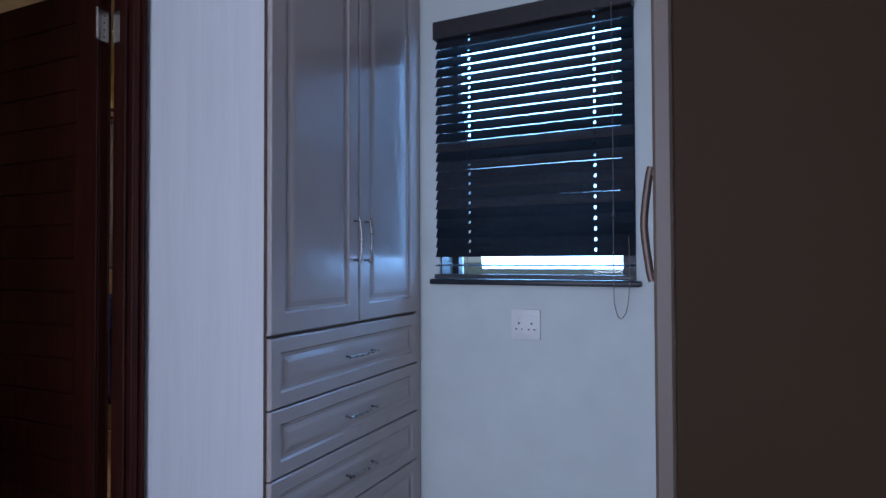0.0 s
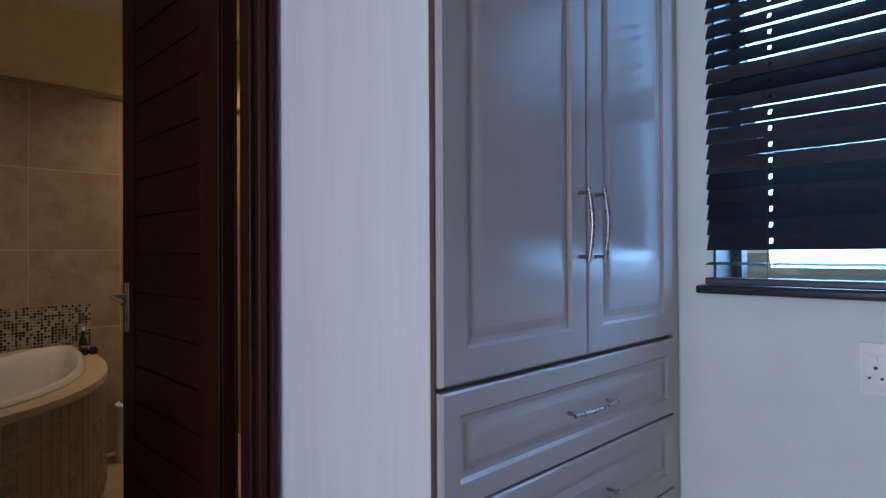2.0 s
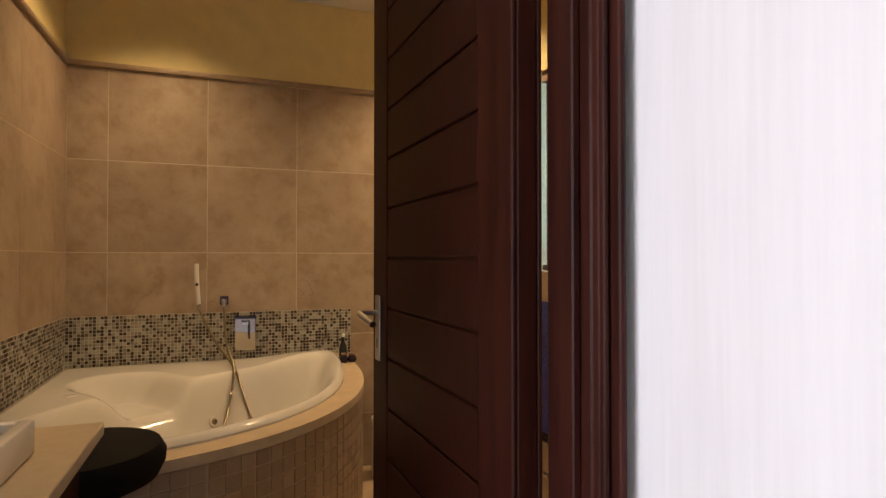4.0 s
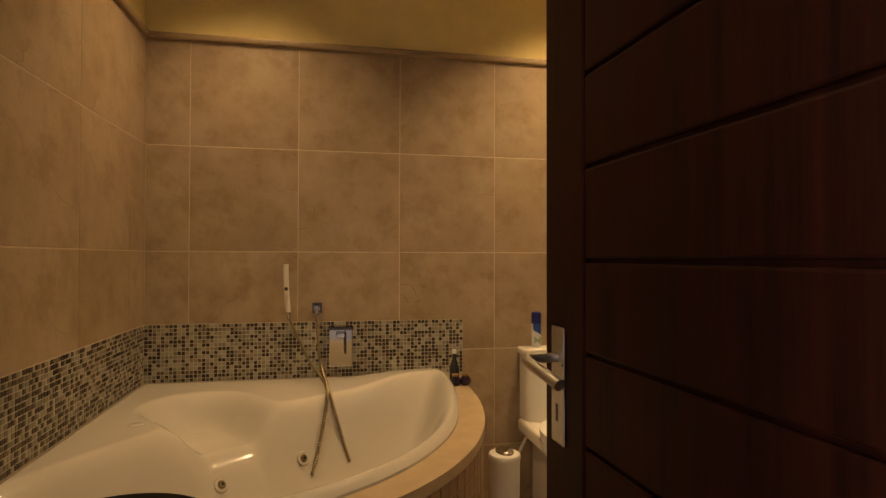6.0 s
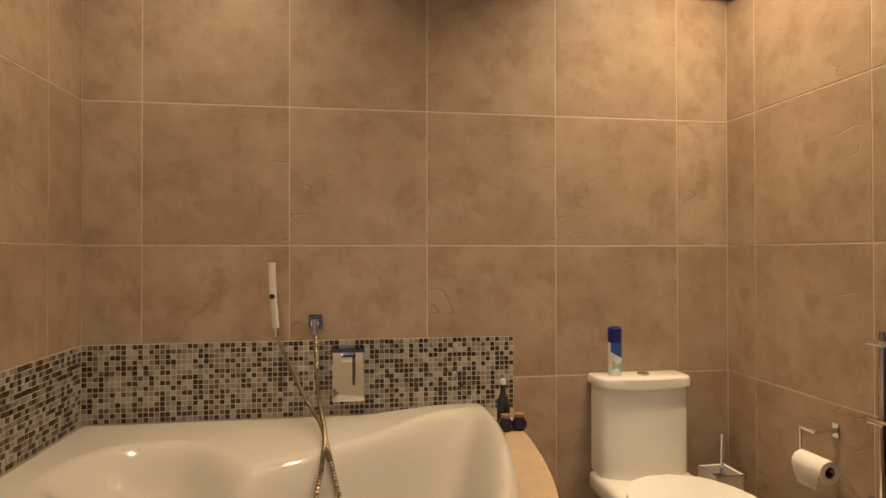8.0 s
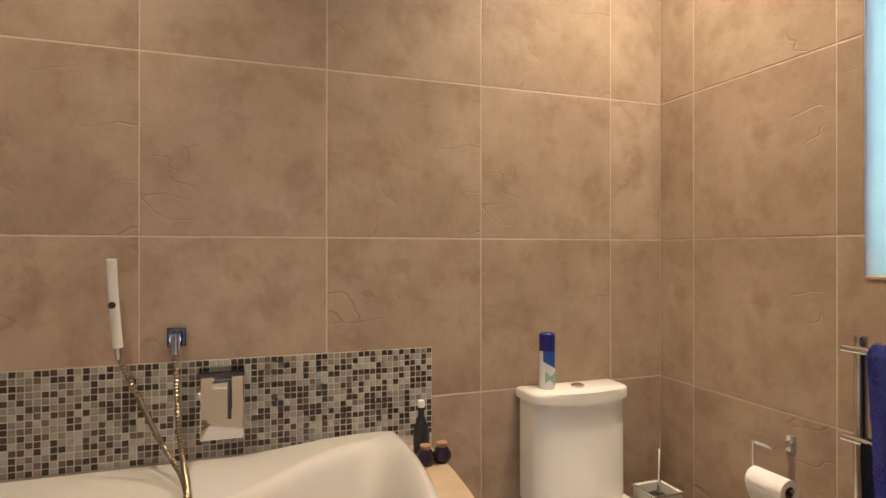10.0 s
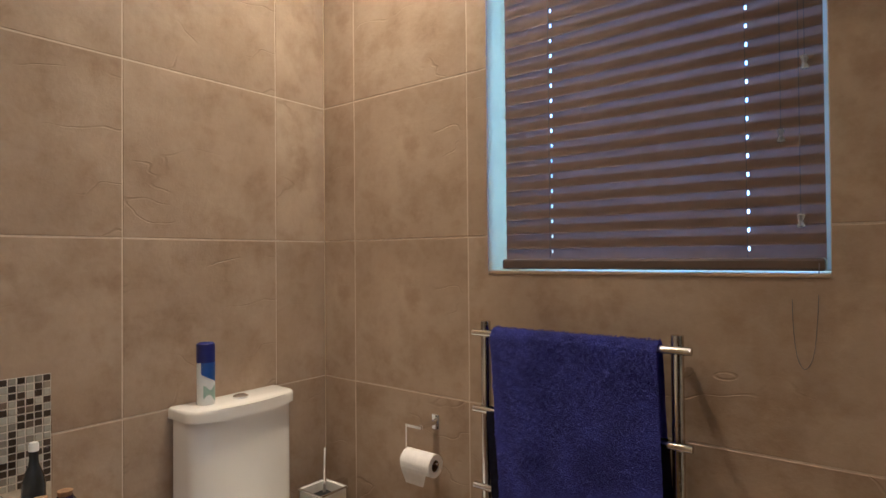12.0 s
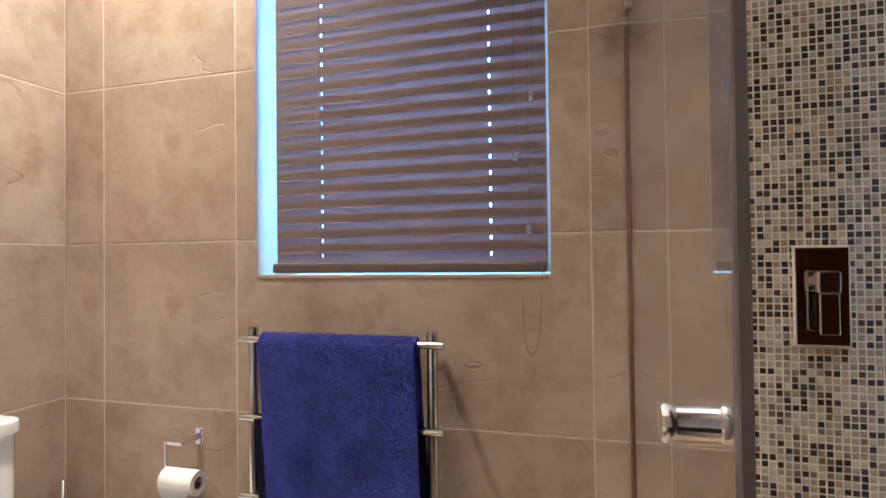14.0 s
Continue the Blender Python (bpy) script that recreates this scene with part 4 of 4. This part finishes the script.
br = thing("toilet_brush_holder", (0.125, -0.118, 0.33), "wall-mounted square white toilet brush holder with chrome frame", "toilet brush")
bm = bmesh.new()
for lo, hi in (((-0.05, -0.05, -0.12), (0.05, -0.044, 0.11)), ((-0.05, 0.044, -0.12), (0.05, 0.05, 0.11)), ((-0.05, -0.0435, -0.12), (-0.044, 0.0435, 0.11)), ((0.044, -0.0435, -0.12), (0.05, 0.0435, 0.11)), ((-0.05, -0.05, -0.126), (0.05, 0.05, -0.1205))):
    put(bm, lo, hi, 0.001)
part("cup", bm, M_CERAMIC, br)
bm = bmesh.new()
for lo, hi in (((-0.054, -0.054, 0.108), (0.054, -0.0505, 0.114)), ((-0.054, 0.0505, 0.108), (0.054, 0.054, 0.114)), ((-0.054, -0.0504, 0.108), (-0.0505, 0.0504, 0.114)), ((0.0505, -0.0504, 0.108), (0.054, 0.0504, 0.114))):
    put(bm, lo, hi, 0.0008)
put(bm, (-0.012, 0.0542, 0.08), (0.012, 0.092, 0.113), 0.001)
part("chrome_frame", bm, M_CHROME, br, "chrome square frame with wall arm")
part("brush_head", box((-0.0425, -0.0425, -0.118), (0.0425, 0.0425, 0.085), 0.004), M_DARKPL, br)
part("brush_handle", rod(bmesh.new(), (0.0, 0.0, -0.1), (0.006, 0.004, 0.235), 0.0055, 12), M_CHROME, br, smooth=True)

# ---- paper holder ----
ph = thing("toilet_roll_holder", (0.478, 0.0, 0.686), "chrome toilet roll holder with paper roll", "toilet roll holder")
part("wall_plate", box((-0.012, -0.006, -0.032), (0.012, 0.0, 0.012), 0.002), M_CHROME, ph)
bm = bmesh.new()
put(bm, (-0.008, -0.0700, -0.015), (0.008, -0.0062, -0.004), 0.001)
put(bm, (-0.044, -0.076, -0.015), (0.007, -0.0702, -0.006), 0.001)
put(bm, (-0.0505, -0.076, -0.098), (-0.0442, -0.070, -0.006), 0.001)
rod(bm, (-0.047, -0.073, -0.098), (0.064, -0.073, -0.098), 0.004, 10)
part("wire_arm", bm, M_CHROME, ph, "square bent chrome arm")
bm = bmesh.new()
NR_ = 28
ends = []
for xx in (-0.046, 0.056):
    ends.append([[bm.verts.new((xx, -0.073 + r * math.cos(2 * math.pi * k / NR_), -0.104 + r * math.sin(2 * math.pi * k / NR_))) for k in range(NR_)] for r in (0.031, 0.016)])
for k in range(NR_):
    j = (k + 1) % NR_
    bm.faces.new((ends[0][0][k], ends[0][0][j], ends[1][0][j], ends[1][0][k]))
    bm.faces.new((ends[0][1][k], ends[0][1][j], ends[1][1][j], ends[1][1][k]))
    for e in ends:
        bm.faces.new((e[0][k], e[0][j], e[1][j], e[1][k]))
part("paper_roll", bm, M_PAPER, ph, "white paper roll", True)
core = part("card_core", lathe(bmesh.new(), [(0.0158, -0.045), (0.0158, 0.040), (0.0142, 0.040), (0.0142, -0.045)], sides=20), M_CARD, ph)
core.rotation_euler, core.location = (0, radians(90), 0), (0.0125, -0.073, -0.104)
bm = bmesh.new()
v0 = [bm.verts.new((x, -0.1042 - 0.002 * math.sin(i), -0.104 - 0.052 * i / 5)) for i in range(6) for x in (-0.046 + 0.004 * i, 0.056 - 0.004 * i)]
for i in range(5):
    bm.faces.new((v0[2 * i], v0[2 * i + 1], v0[2 * i + 3], v0[2 * i + 2]))
bmesh.ops.solidify(bm, geom=bm.faces[:], thickness=0.0012)
part("loose_sheet", bm, M_PAPER, ph)

# ---- heated towel rail with towels ----
rl = thing("towel_rail", (0.94, 0.0, 0.6), "polished steel ladder towel rail on the wall", "towel rail")
RX0, RX1 = -0.232, 0.228
for rx in (RX0, RX1):
    post = part("post", rod(bmesh.new(), (rx, -0.085, -0.44), (rx, -0.085, 0.385), 0.0125, 20), M_STEEL, rl, smooth=True)
    for zz in (-0.38, 0.30):
        part("wall_bracket", rod(bmesh.new(), (rx, -0.074, zz), (rx, 0.0, zz), 0.009, 14), M_STEEL, post, smooth=True)
for k in range(5):
    zz = 0.356 - k * 0.190
    part("rail_bar", rod(bmesh.new(), (RX0 - 0.03, -0.096, zz), (RX1 + 0.03, -0.096, zz), 0.0085, 16), M_STEEL, rl, smooth=True)


def towel(name, x0, x1, ztop, front, back, y, r, material, label, waves, thick=0.009, pile=0):
    """A towel folded over a bar: front and back hang down from a rounded fold."""
    bm = bmesh.new()
    prof = []
    n = 70
    for i in range(n + 1):
        prof.append((-r - 0.004, ztop - front + front * i / n))
    for i in range(1, 9):
        a = math.pi * i / 9
        prof.append((-r * math.cos(a), ztop + r * math.sin(a)))
    for i in range(0, 9):
        prof.append((r, ztop - back * i / 8))
    cols = 90
    grid = []
    for j, (dy, zz) in enumerate(prof):
        row = []
        low = min(1.0, max(0.0, (ztop - zz) / 0.4))
        for i in range(cols + 1):
            s = i / cols
            x = x0 + (x1 - x0) * s + 0.006 * low * math.sin(9 * s + 1)
            w = waves * low * (math.sin(7.3 * s + 0.6) + 0.5 * math.sin(17 * s + 2.0 + 2 * low))
            jitter = 0.0035 * noise.noise(Vector((x * 150, zz * 190, 3.1))) + 0.0015 * noise.noise(Vector((x * 45, zz * 60, 7.0)))
            row.append(bm.verts.new((x + 0.020 * low, y + dy - abs(w) * (1 if dy < 0 else 0) + jitter, zz)))
        grid.append(row)
    for a, b in zip(grid, grid[1:]):
        for i in range(cols):
            bm.faces.new((a[i], a[i + 1], b[i + 1], b[i]))
    grid_co = [[v.co.copy() for v in row] for row in grid]
    bmesh.ops.solidify(bm, geom=bm.faces[:], thickness=thick)
    ob = part(name, bm, material, None, label, True)
    if pile:
        tuft, tri = [], []
        for k in range(pile):
            j, i = random.randrange(0, len(prof) - 10), random.randrange(0, cols)
            p = grid_co[j][i].lerp(grid_co[j + 1][i + 1], random.random()) + Vector((random.uniform(-0.002, 0.002), -0.001, random.uniform(-0.003, 0.003)))
            out = Vector((random.uniform(-0.4, 0.4), -0.5 if j < n else -math.cos(math.pi * (j - n) / 9), random.uniform(-1.2, -0.5) if j < n else 0.4 + math.sin(math.pi * (j - n) / 9)))
            a = random.uniform(-0.4, 0.4)
            side = Vector((math.cos(a), 0, math.sin(a))) * random.uniform(0.0008, 0.0016)
            m = len(tuft)
            tuft += [p - side, p + side, p + out.normalized() * random.uniform(0.002, 0.0045)]
            tri.append((m, m + 1, m + 2))
        me = bpy.data.meshes.new("pile")
        me.from_pydata(tuft, [], tri)
        me.materials.append(material)
        o = new("nap", me)
        o.parent = ob
        tagged(o, "short soft blue terry pile", kind="stuff")
    return tagged(ob, category="towel")


towel("towel", 0.742, 1.137, 0.955, 0.56, 0.50, -0.096, 0.018, M_TOWEL, "royal blue terry towel folded over the top rail", 0.006, pile=12000)
towel("towel", 0.722, 1.15, 0.766, 0.42, 0.38, -0.092, 0.0105, M_NAVY, "dark navy towel hung on the second rail", 0.0, 0.0015)

# ---- vanity counter, basin and stool ----
vc = thing("vanity_counter", (2.05, -1.95, 0.0), "cream stone vanity counter on dark cupboard", "vanity")


def at_vc(bm):
    bmesh.ops.translate(bm, verts=bm.verts[:], vec=-Vector(vc.location))
    return bm


part("counter_top", at_vc(box((1.70, Y_S + 0.003, 0.775), (2.52, -1.705, 0.805), 0.004, 2)), M_COUNTER, vc, "cream stone counter top")
part("cupboard", at_vc(box((1.74, Y_S + 0.003, 0.0), (2.52, -1.745, 0.7745), 0.003)), M_DOORWOOD, vc)
ba = thing("basin", (2.135, -1.975, 0.805), "white rectangular ceramic vessel basin on the counter", "basin")
bm = bmesh.new()
for lo, hi in (((-0.24, -0.19, 0.0), (0.24, -0.165, 0.066)), ((-0.24, 0.165, 0.0), (0.24, 0.19, 0.066)), ((-0.24, -0.1645, 0.0), (-0.215, 0.1645, 0.066)), ((0.215, -0.1645, 0.0), (0.24, 0.1645, 0.066)), ((-0.2149, -0.1645, 0.0), (0.2149, 0.1645, 0.03))):
    put(bm, lo, hi, 0.006, 2)
part("bowl", bm, M_CERAMIC, ba, smooth=True)
st = thing("stool", (1.508, -1.792, 0.0), "round stool with black cushioned seat", "stool")
part("seat", lathe(bmesh.new(), [(0.0, 0.595), (0.15, 0.597), (0.180, 0.612), (0.196, 0.645), (0.198, 0.670), (0.185, 0.694), (0.14, 0.703), (0.0, 0.705)], sides=36), M_BLACK, st, smooth=True)
part("pedestal", rod(bmesh.new(), (0, 0, 0.02), (0, 0, 0.596), 0.028, 20), M_DARKPL, st, smooth=True)
part("foot", lathe(bmesh.new(), [(0.0, 0.0), (0.17, 0.0), (0.172, 0.012), (0.05, 0.03), (0.0, 0.031)], sides=36), M_DARKPL, st, smooth=True)

# ---- shower ----
SG = 1.592
sd = thing("shower_door", (SG, -0.004, 0.0), "frameless glass shower door standing slightly ajar", "shower door")
sd.rotation_euler = (0, 0, radians(4.6))
gl = part("glass_panel", box((-0.004, -0.79, 0.06), (0.004, -0.006, 2.0), 0.001), M_SHOWERGLASS, sd, "clear toughened glass panel")
gl.visible_shadow = False
part("edge_seal", box((-0.006, -0.803, 0.06), (0.006, -0.7905, 2.0), 0.002), plain("translucent_grey_seal", (0.16, 0.13, 0.13), 0.35), sd, "grey edge seal")
part("wall_seal", box((-0.009, -0.0055, 0.0), (0.006, 0.0, 1.64), 0.001), M_SILICONE, sd, "brown stained silicone seal")
kb = part("knob", lathe(bmesh.new(), [(0.0, 0.0), (0.016, 0.0), (0.017, 0.002), (0.017, 0.007), (0.0148, 0.009), (0.0148, 0.041), (0.0155, 0.043), (0.0178, 0.046), (0.0182, 0.051), (0.0165, 0.0535), (0.0, 0.054)], sides=28), M_KNOB, sd, "turned chrome knob", True)
kb.rotation_euler, kb.location = (0, radians(-90), 0), (-0.0045, -0.77, 1.009)
for hz in (0.25, 1.655):
    part("hinge_clamp", box((-0.012, -0.055, hz), (0.012, -0.0005, hz + 0.075), 0.004, 2), M_CHROME, sd, "chrome glass hinge")

sm_ = thing("shower_mixer", (1.94, -0.006, 1.064), "chrome shower mixer on upright rectangular plate", "shower mixer")
# raised slab standing in for the margin of bare grout
part("grout_margin", box((-0.0490, -0.005, -0.0985), (0.0490, 0.0, 0.0985), 0.001, 1), M_GROUT_PALE, sm_, "pale cream grout margin round the plate")
part("cover_plate", box((-0.0455, -0.010, -0.095), (0.0455, -0.0052, 0.095), 0.0015, 2), M_MIRRORPLATE, sm_, "mirror-polished plate")
part("body", rod(bmesh.new(), (0.0, -0.0102, 0.028), (0.0, -0.034, 0.028), 0.019, 24), M_CHROME, sm_, smooth=True)
part("lever_head", box((-0.020, -0.052, 0.008), (0.020, -0.0342, 0.050), 0.004, 3), M_CHROME, sm_, "squared chrome lever head")
part("lever", box((-0.017, -0.0505, -0.070), (0.017, -0.0435, 0.0075), 0.0025, 3), M_CHROME, sm_, "flat chrome lever blade")

# ---- downlight fittings, rings also for the two added fill lamps ----
for lx, ly, watts in CEILING_LAMPS:
    dl = thing("downlight", (lx, ly, CEIL), "small round recessed ceiling downlight with chrome ring, out of view", "downlight", "bathroom downlights")
    part("ring", lathe(bmesh.new(), [(0.036, -0.001), (0.045, -0.001), (0.045, -0.005), (0.036, -0.008)], sides=28), M_CHROME, dl, smooth=True)

# ---- wall tiles and mosaic, piece by piece ----
T = 0.45
Z_J = [0.0, 0.30, 0.75, 1.20, 1.65, CAP]
J = 0.0018
JV = 0.0012
tile_cache = {}


def tile(parent, axis, face, a0, a1, z0, z1, sign):
    """One wall tile: axis 0 on a wall of constant y, axis 1 on a wall of constant x."""
    w, h = a1 - a0 - 2 * JV, z1 - z0 - 2 * J
    if w < 0.012 or h < 0.012:
        return
    key = (axis, sign, round(w, 4), round(h, 4))
    if key not in tile_cache:
        bm = bmesh.new()
        b = 0.0013
        if axis == 1:
            put(bm, (-0.0062, -w / 2, -h / 2), (0.0, w / 2, h / 2))
        else:
            put(bm, (-w / 2, -0.0062 if sign > 0 else 0.0, -h / 2), (w / 2, 0.0 if sign > 0 else 0.0062, h / 2))
        front = [f for f in bm.faces if abs((f.calc_center_median()[0] if axis == 1 else f.calc_center_median()[1])) < 1e-6]
        bmesh.ops.bevel(bm, geom=list(front[0].edges), offset=b, segments=1, affect="EDGES")
        tile_cache[key] = mesh("tile", bm, M_TILE)
    t = new("tile", tile_cache[key])
    t.parent = parent
    t.location = (face, (a0 + a1) / 2, (z0 + z1) / 2) if axis == 1 else ((a0 + a1) / 2, face, (z0 + z1) / 2)


def slab(name, lo, hi, parent, material=None):
    return part(name, box(lo, hi), material or M_GROUT, parent)


def cut(a0, a1, z0, z1, hole):
    """The pieces of a tile that are left beside an opening."""
    h0, h1, k0, k1 = hole
    if a1 <= h0 or a0 >= h1 or z1 <= k0 or z0 >= k1:
        return [(a0, a1, z0, z1)]
    out = []
    if a0 < h0:
        out.append((a0, h0, z0, z1))
    if a1 > h1:
        out.append((h1, a1, z0, z1))
    m0, m1 = max(a0, h0), min(a1, h1)
    if z0 < k0:
        out.append((m0, m1, z0, k0))
    if z1 > k1:
        out.append((m0, m1, k1, z1))
    return out


MOS = (0.645, 0.890)
slab("grout_bed", (-0.0068, Y_S, 0.0), (-0.0009, 0.0, CAP), wall_west)
ys = [Y_S, -1.995, -1.545, -1.096, -0.646, -0.194, 0.0]
for a0, a1 in zip(ys, ys[1:]):
    for z0, z1 in zip(Z_J, Z_J[1:]):
        if a0 < -0.800 < a1 and z0 < MOS[1] < z1:
            o = (a0 + J, z0 + J, a1 - J, z1 - J)
            bm = prism([(o[0], MOS[1]), (-0.800, MOS[1]), (-0.800, o[1]), (o[2], o[1]), (o[2], o[3]), (o[0], o[3])], 0.0, 0.0062, 0.0015, 1)
            bmesh.ops.transform(bm, verts=bm.verts[:], matrix=Matrix(((0, 0, 1, -0.0062), (1, 0, 0, 0), (0, 1, 0, 0), (0, 0, 0, 1))))
            part("tile", bm, M_TILE, wall_west)
            continue
        for p in cut(a0, a1, z0, z1, (Y_S - 1, -0.800, 0.0, MOS[1])):
            tile(wall_west, 1, 0.0, *p, 1)

slab("grout_bed", (0.0, 0.0009, 0.0), (BW[0], 0.0068, CAP), wall_north)
slab("grout_bed", (BW[1], 0.0009, 0.0), (X_E, 0.0068, CAP), wall_north)
slab("grout_bed", (BW[0], 0.0009, 0.0), (BW[1], 0.0068, BW[2] - 0.007), wall_north)
xs = [0.0, 0.147, 0.595, 1.509, 1.80]
for a0, a1 in zip(xs, xs[1:]):
    for z0, z1 in zip(Z_J, Z_J[1:]):
        if a0 < BW[0] and a1 > BW[1] and z0 < BW[2] < z1:
            o = (a0 + J, z0 + J, a1 - J, z1 - J)
            line = [(o[0], o[1]), (o[2], o[1]), (o[2], o[3]), (BW[1] + 0.001, o[3]), (BW[1] + 0.001, BW[2] - 0.008), (BW[0] - 0.001, BW[2] - 0.008), (BW[0] - 0.001, o[3]), (o[0], o[3])]
            bm = prism(line, 0.0, 0.0062, 0.0015, 1)
            bmesh.ops.rotate(bm, verts=bm.verts[:], cent=(0, 0, 0), matrix=Matrix.Rotation(radians(90), 3, "X"))
            bmesh.ops.translate(bm, verts=bm.verts[:], vec=(0, 0.0062, 0))
            part("tile", bm, M_TILE, wall_north)
            continue
        for p in cut(a0, a1, z0, z1, BW):
            tile(wall_north, 0, 0.0, *p, -1)

slab("grout_bed", (0.0, Y_S - 0.0068, 0.0), (X_E, Y_S - 0.0009, CAP), wall_south)
xs2 = [0.0, 0.19, 0.64, 1.09, 1.54, 1.99, 2.44, X_E]
for a0, a1 in zip(xs2, xs2[1:]):
    for z0, z1 in zip(Z_J, Z_J[1:]):
        for p in cut(a0, a1, z0, z1, (-1, 1.50, 0.0, MOS[1])):
            tile(wall_south, 0, Y_S, *p, 1)
# tile-lined window reveal and sill
part("reveal_sill", box((BW[0] + 0.001, -0.002, BW[2] - 0.006), (BW[1] - 0.001, 0.13, BW[2] + 0.001), 0.001), M_DECK, wall_north, "tiled window sill")


def chips(parent, origin, du, dv, nrm, cols, rows, pitch, size, mat_one, mat_many, near, skip=None):
    """Mosaic: chips of one size on a grid; those of the nearest columns are objects, the rest one joined mesh."""
    du, dv, nrm, origin = Vector(du), Vector(dv), Vector(nrm), Vector(origin)
    s, t, b = size / 2, 0.0016, 0.0007
    base = [(-s, -s, 0), (s, -s, 0), (s, s, 0), (-s, s, 0), (-s, -s, t - b), (s, -s, t - b), (s, s, t - b), (-s, s, t - b), (-s + b, -s + b, t), (s - b, -s + b, t), (s - b, s - b, t), (-s + b, s - b, t)]
    quads = [(0, 1, 5, 4), (1, 2, 6, 5), (2, 3, 7, 6), (3, 0, 4, 7), (4, 5, 9, 8), (5, 6, 10, 9), (6, 7, 11, 10), (7, 4, 8, 11), (8, 9, 10, 11)]
    shape = [du * x + dv * y + nrm * h for x, y, h in base]
    flip = du.cross(dv).dot(nrm) < 0
    if flip:
        quads = [q[::-1] for q in quads]
    one = bpy.data.meshes.new("mosaic_chip")
    one.from_pydata(shape, [], quads)
    one.materials.append(mat_one)
    verts, faces = [], []
    made = 0
    for j in range(rows):
        for i in range(cols):
            if skip and skip(i, j):
                continue
            c = origin + du * (i + 0.5) * pitch + dv * (j + 0.5) * pitch + nrm * random.uniform(-0.0004, 0.0004)
            c += du * random.uniform(-0.0004, 0.0004) + dv * random.uniform(-0.0004, 0.0004)
            if near(i, j) and made < 300:
                o = new("mosaic_chip", one)
                o.parent, o.location = parent, c
                made += 1
            else:
                k = len(verts)
                verts += [c + v for v in shape]
                faces += [tuple(q + k for q in f) for f in quads]
    me = bpy.data.meshes.new("mosaic_chips")
    me.from_pydata(verts, [], faces)
    me.materials.append(mat_many)
    o = new("mosaic_chips", me)
    o.parent = parent
    tagged(o, "small square mosaic chips in browns and greys", kind="stuff")


PB = 0.0163
slab("mosaic_bed", (-0.0068, Y_S, MOS[0] - 0.03), (0.0006, -0.800, MOS[1]), wall_west, M_GROUT_CHIP)
chips(wall_west, (0.0006, -0.800, MOS[1]), (0, -1, 0), (0, 0, -1), (1, 0, 0), 84, 15, PB, 0.0136, M_CHIP, M_CHIPS, lambda i, j: i < 20)
slab("mosaic_bed", (0.0, Y_S - 0.0068, MOS[0] - 0.03), (1.5, Y_S + 0.0006, MOS[1]), wall_south, M_GROUT_CHIP)
chips(wall_south, (0.006, Y_S + 0.0006, MOS[1]), (1, 0, 0), (0, 0, -1), (0, 1, 0), 91, 15, PB, 0.0136, M_CHIP, M_CHIPS, lambda i, j: i < 20)
PS = 0.0142
slab("mosaic_bed", (1.80, -0.0005, 0.0), (X_E, 0.0068, CAP), wall_north, M_GROUT_PALE)
chips(wall_north, (1.802, -0.0005, 2.085), (1, 0, 0), (0, 0, -1), (0, -1, 0), 51, 146, PS, 0.0109, M_SCHIP, M_SCHIPS, lambda i, j: 2 <= i < 8 and 30 <= j < 82)

# apron tiles round the curve of the bath
line = bath_edge(0.0, 400)
cum = [0.0]
for p, q in zip(line, line[1:]):
    cum.append(cum[-1] + math.dist(p, q))
AP = 0.0505
ap_rows = 10
one = bpy.data.meshes.new("apron_tile")
hs_, th_ = 0.0238, 0.011
pts8 = [(0, -hs_, -hs_), (0, hs_, -hs_), (0, hs_, hs_), (0, -hs_, hs_), (th_, -hs_ + 0.0015, -hs_ + 0.0015), (th_, hs_ - 0.0015, -hs_ + 0.0015), (th_, hs_ - 0.0015, hs_ - 0.0015), (th_, -hs_ + 0.0015, hs_ - 0.0015)]
one.from_pydata(pts8, [], [(4, 5, 6, 7), (0, 1, 5, 4), (1, 2, 6, 5), (2, 3, 7, 6), (3, 0, 4, 7)])
one.materials.append(M_APRON_ONE)
s = AP / 2
while s < cum[-1] - AP / 2:
    k = next(i for i, c in enumerate(cum) if c >= s)
    p, q = Vector(line[max(k - 2, 0)]), Vector(line[min(k + 2, len(line) - 1)])
    d = (q - p).normalized()
    nx, ny = (-d.y, d.x) if (-d.y) > 0 or d.x > 0 else (d.y, -d.x)
    ang = math.atan2(ny, nx)
    c = Vector(line[k])
    for j in range(ap_rows):
        o = new("apron_tile", one)
        o.parent = tub
        o.location = (c.x - 0.010 * nx, c.y - 0.010 * ny, 0.585 - AP * (j + 0.5))
        o.rotation_euler = (0, 0, ang)
    s += AP
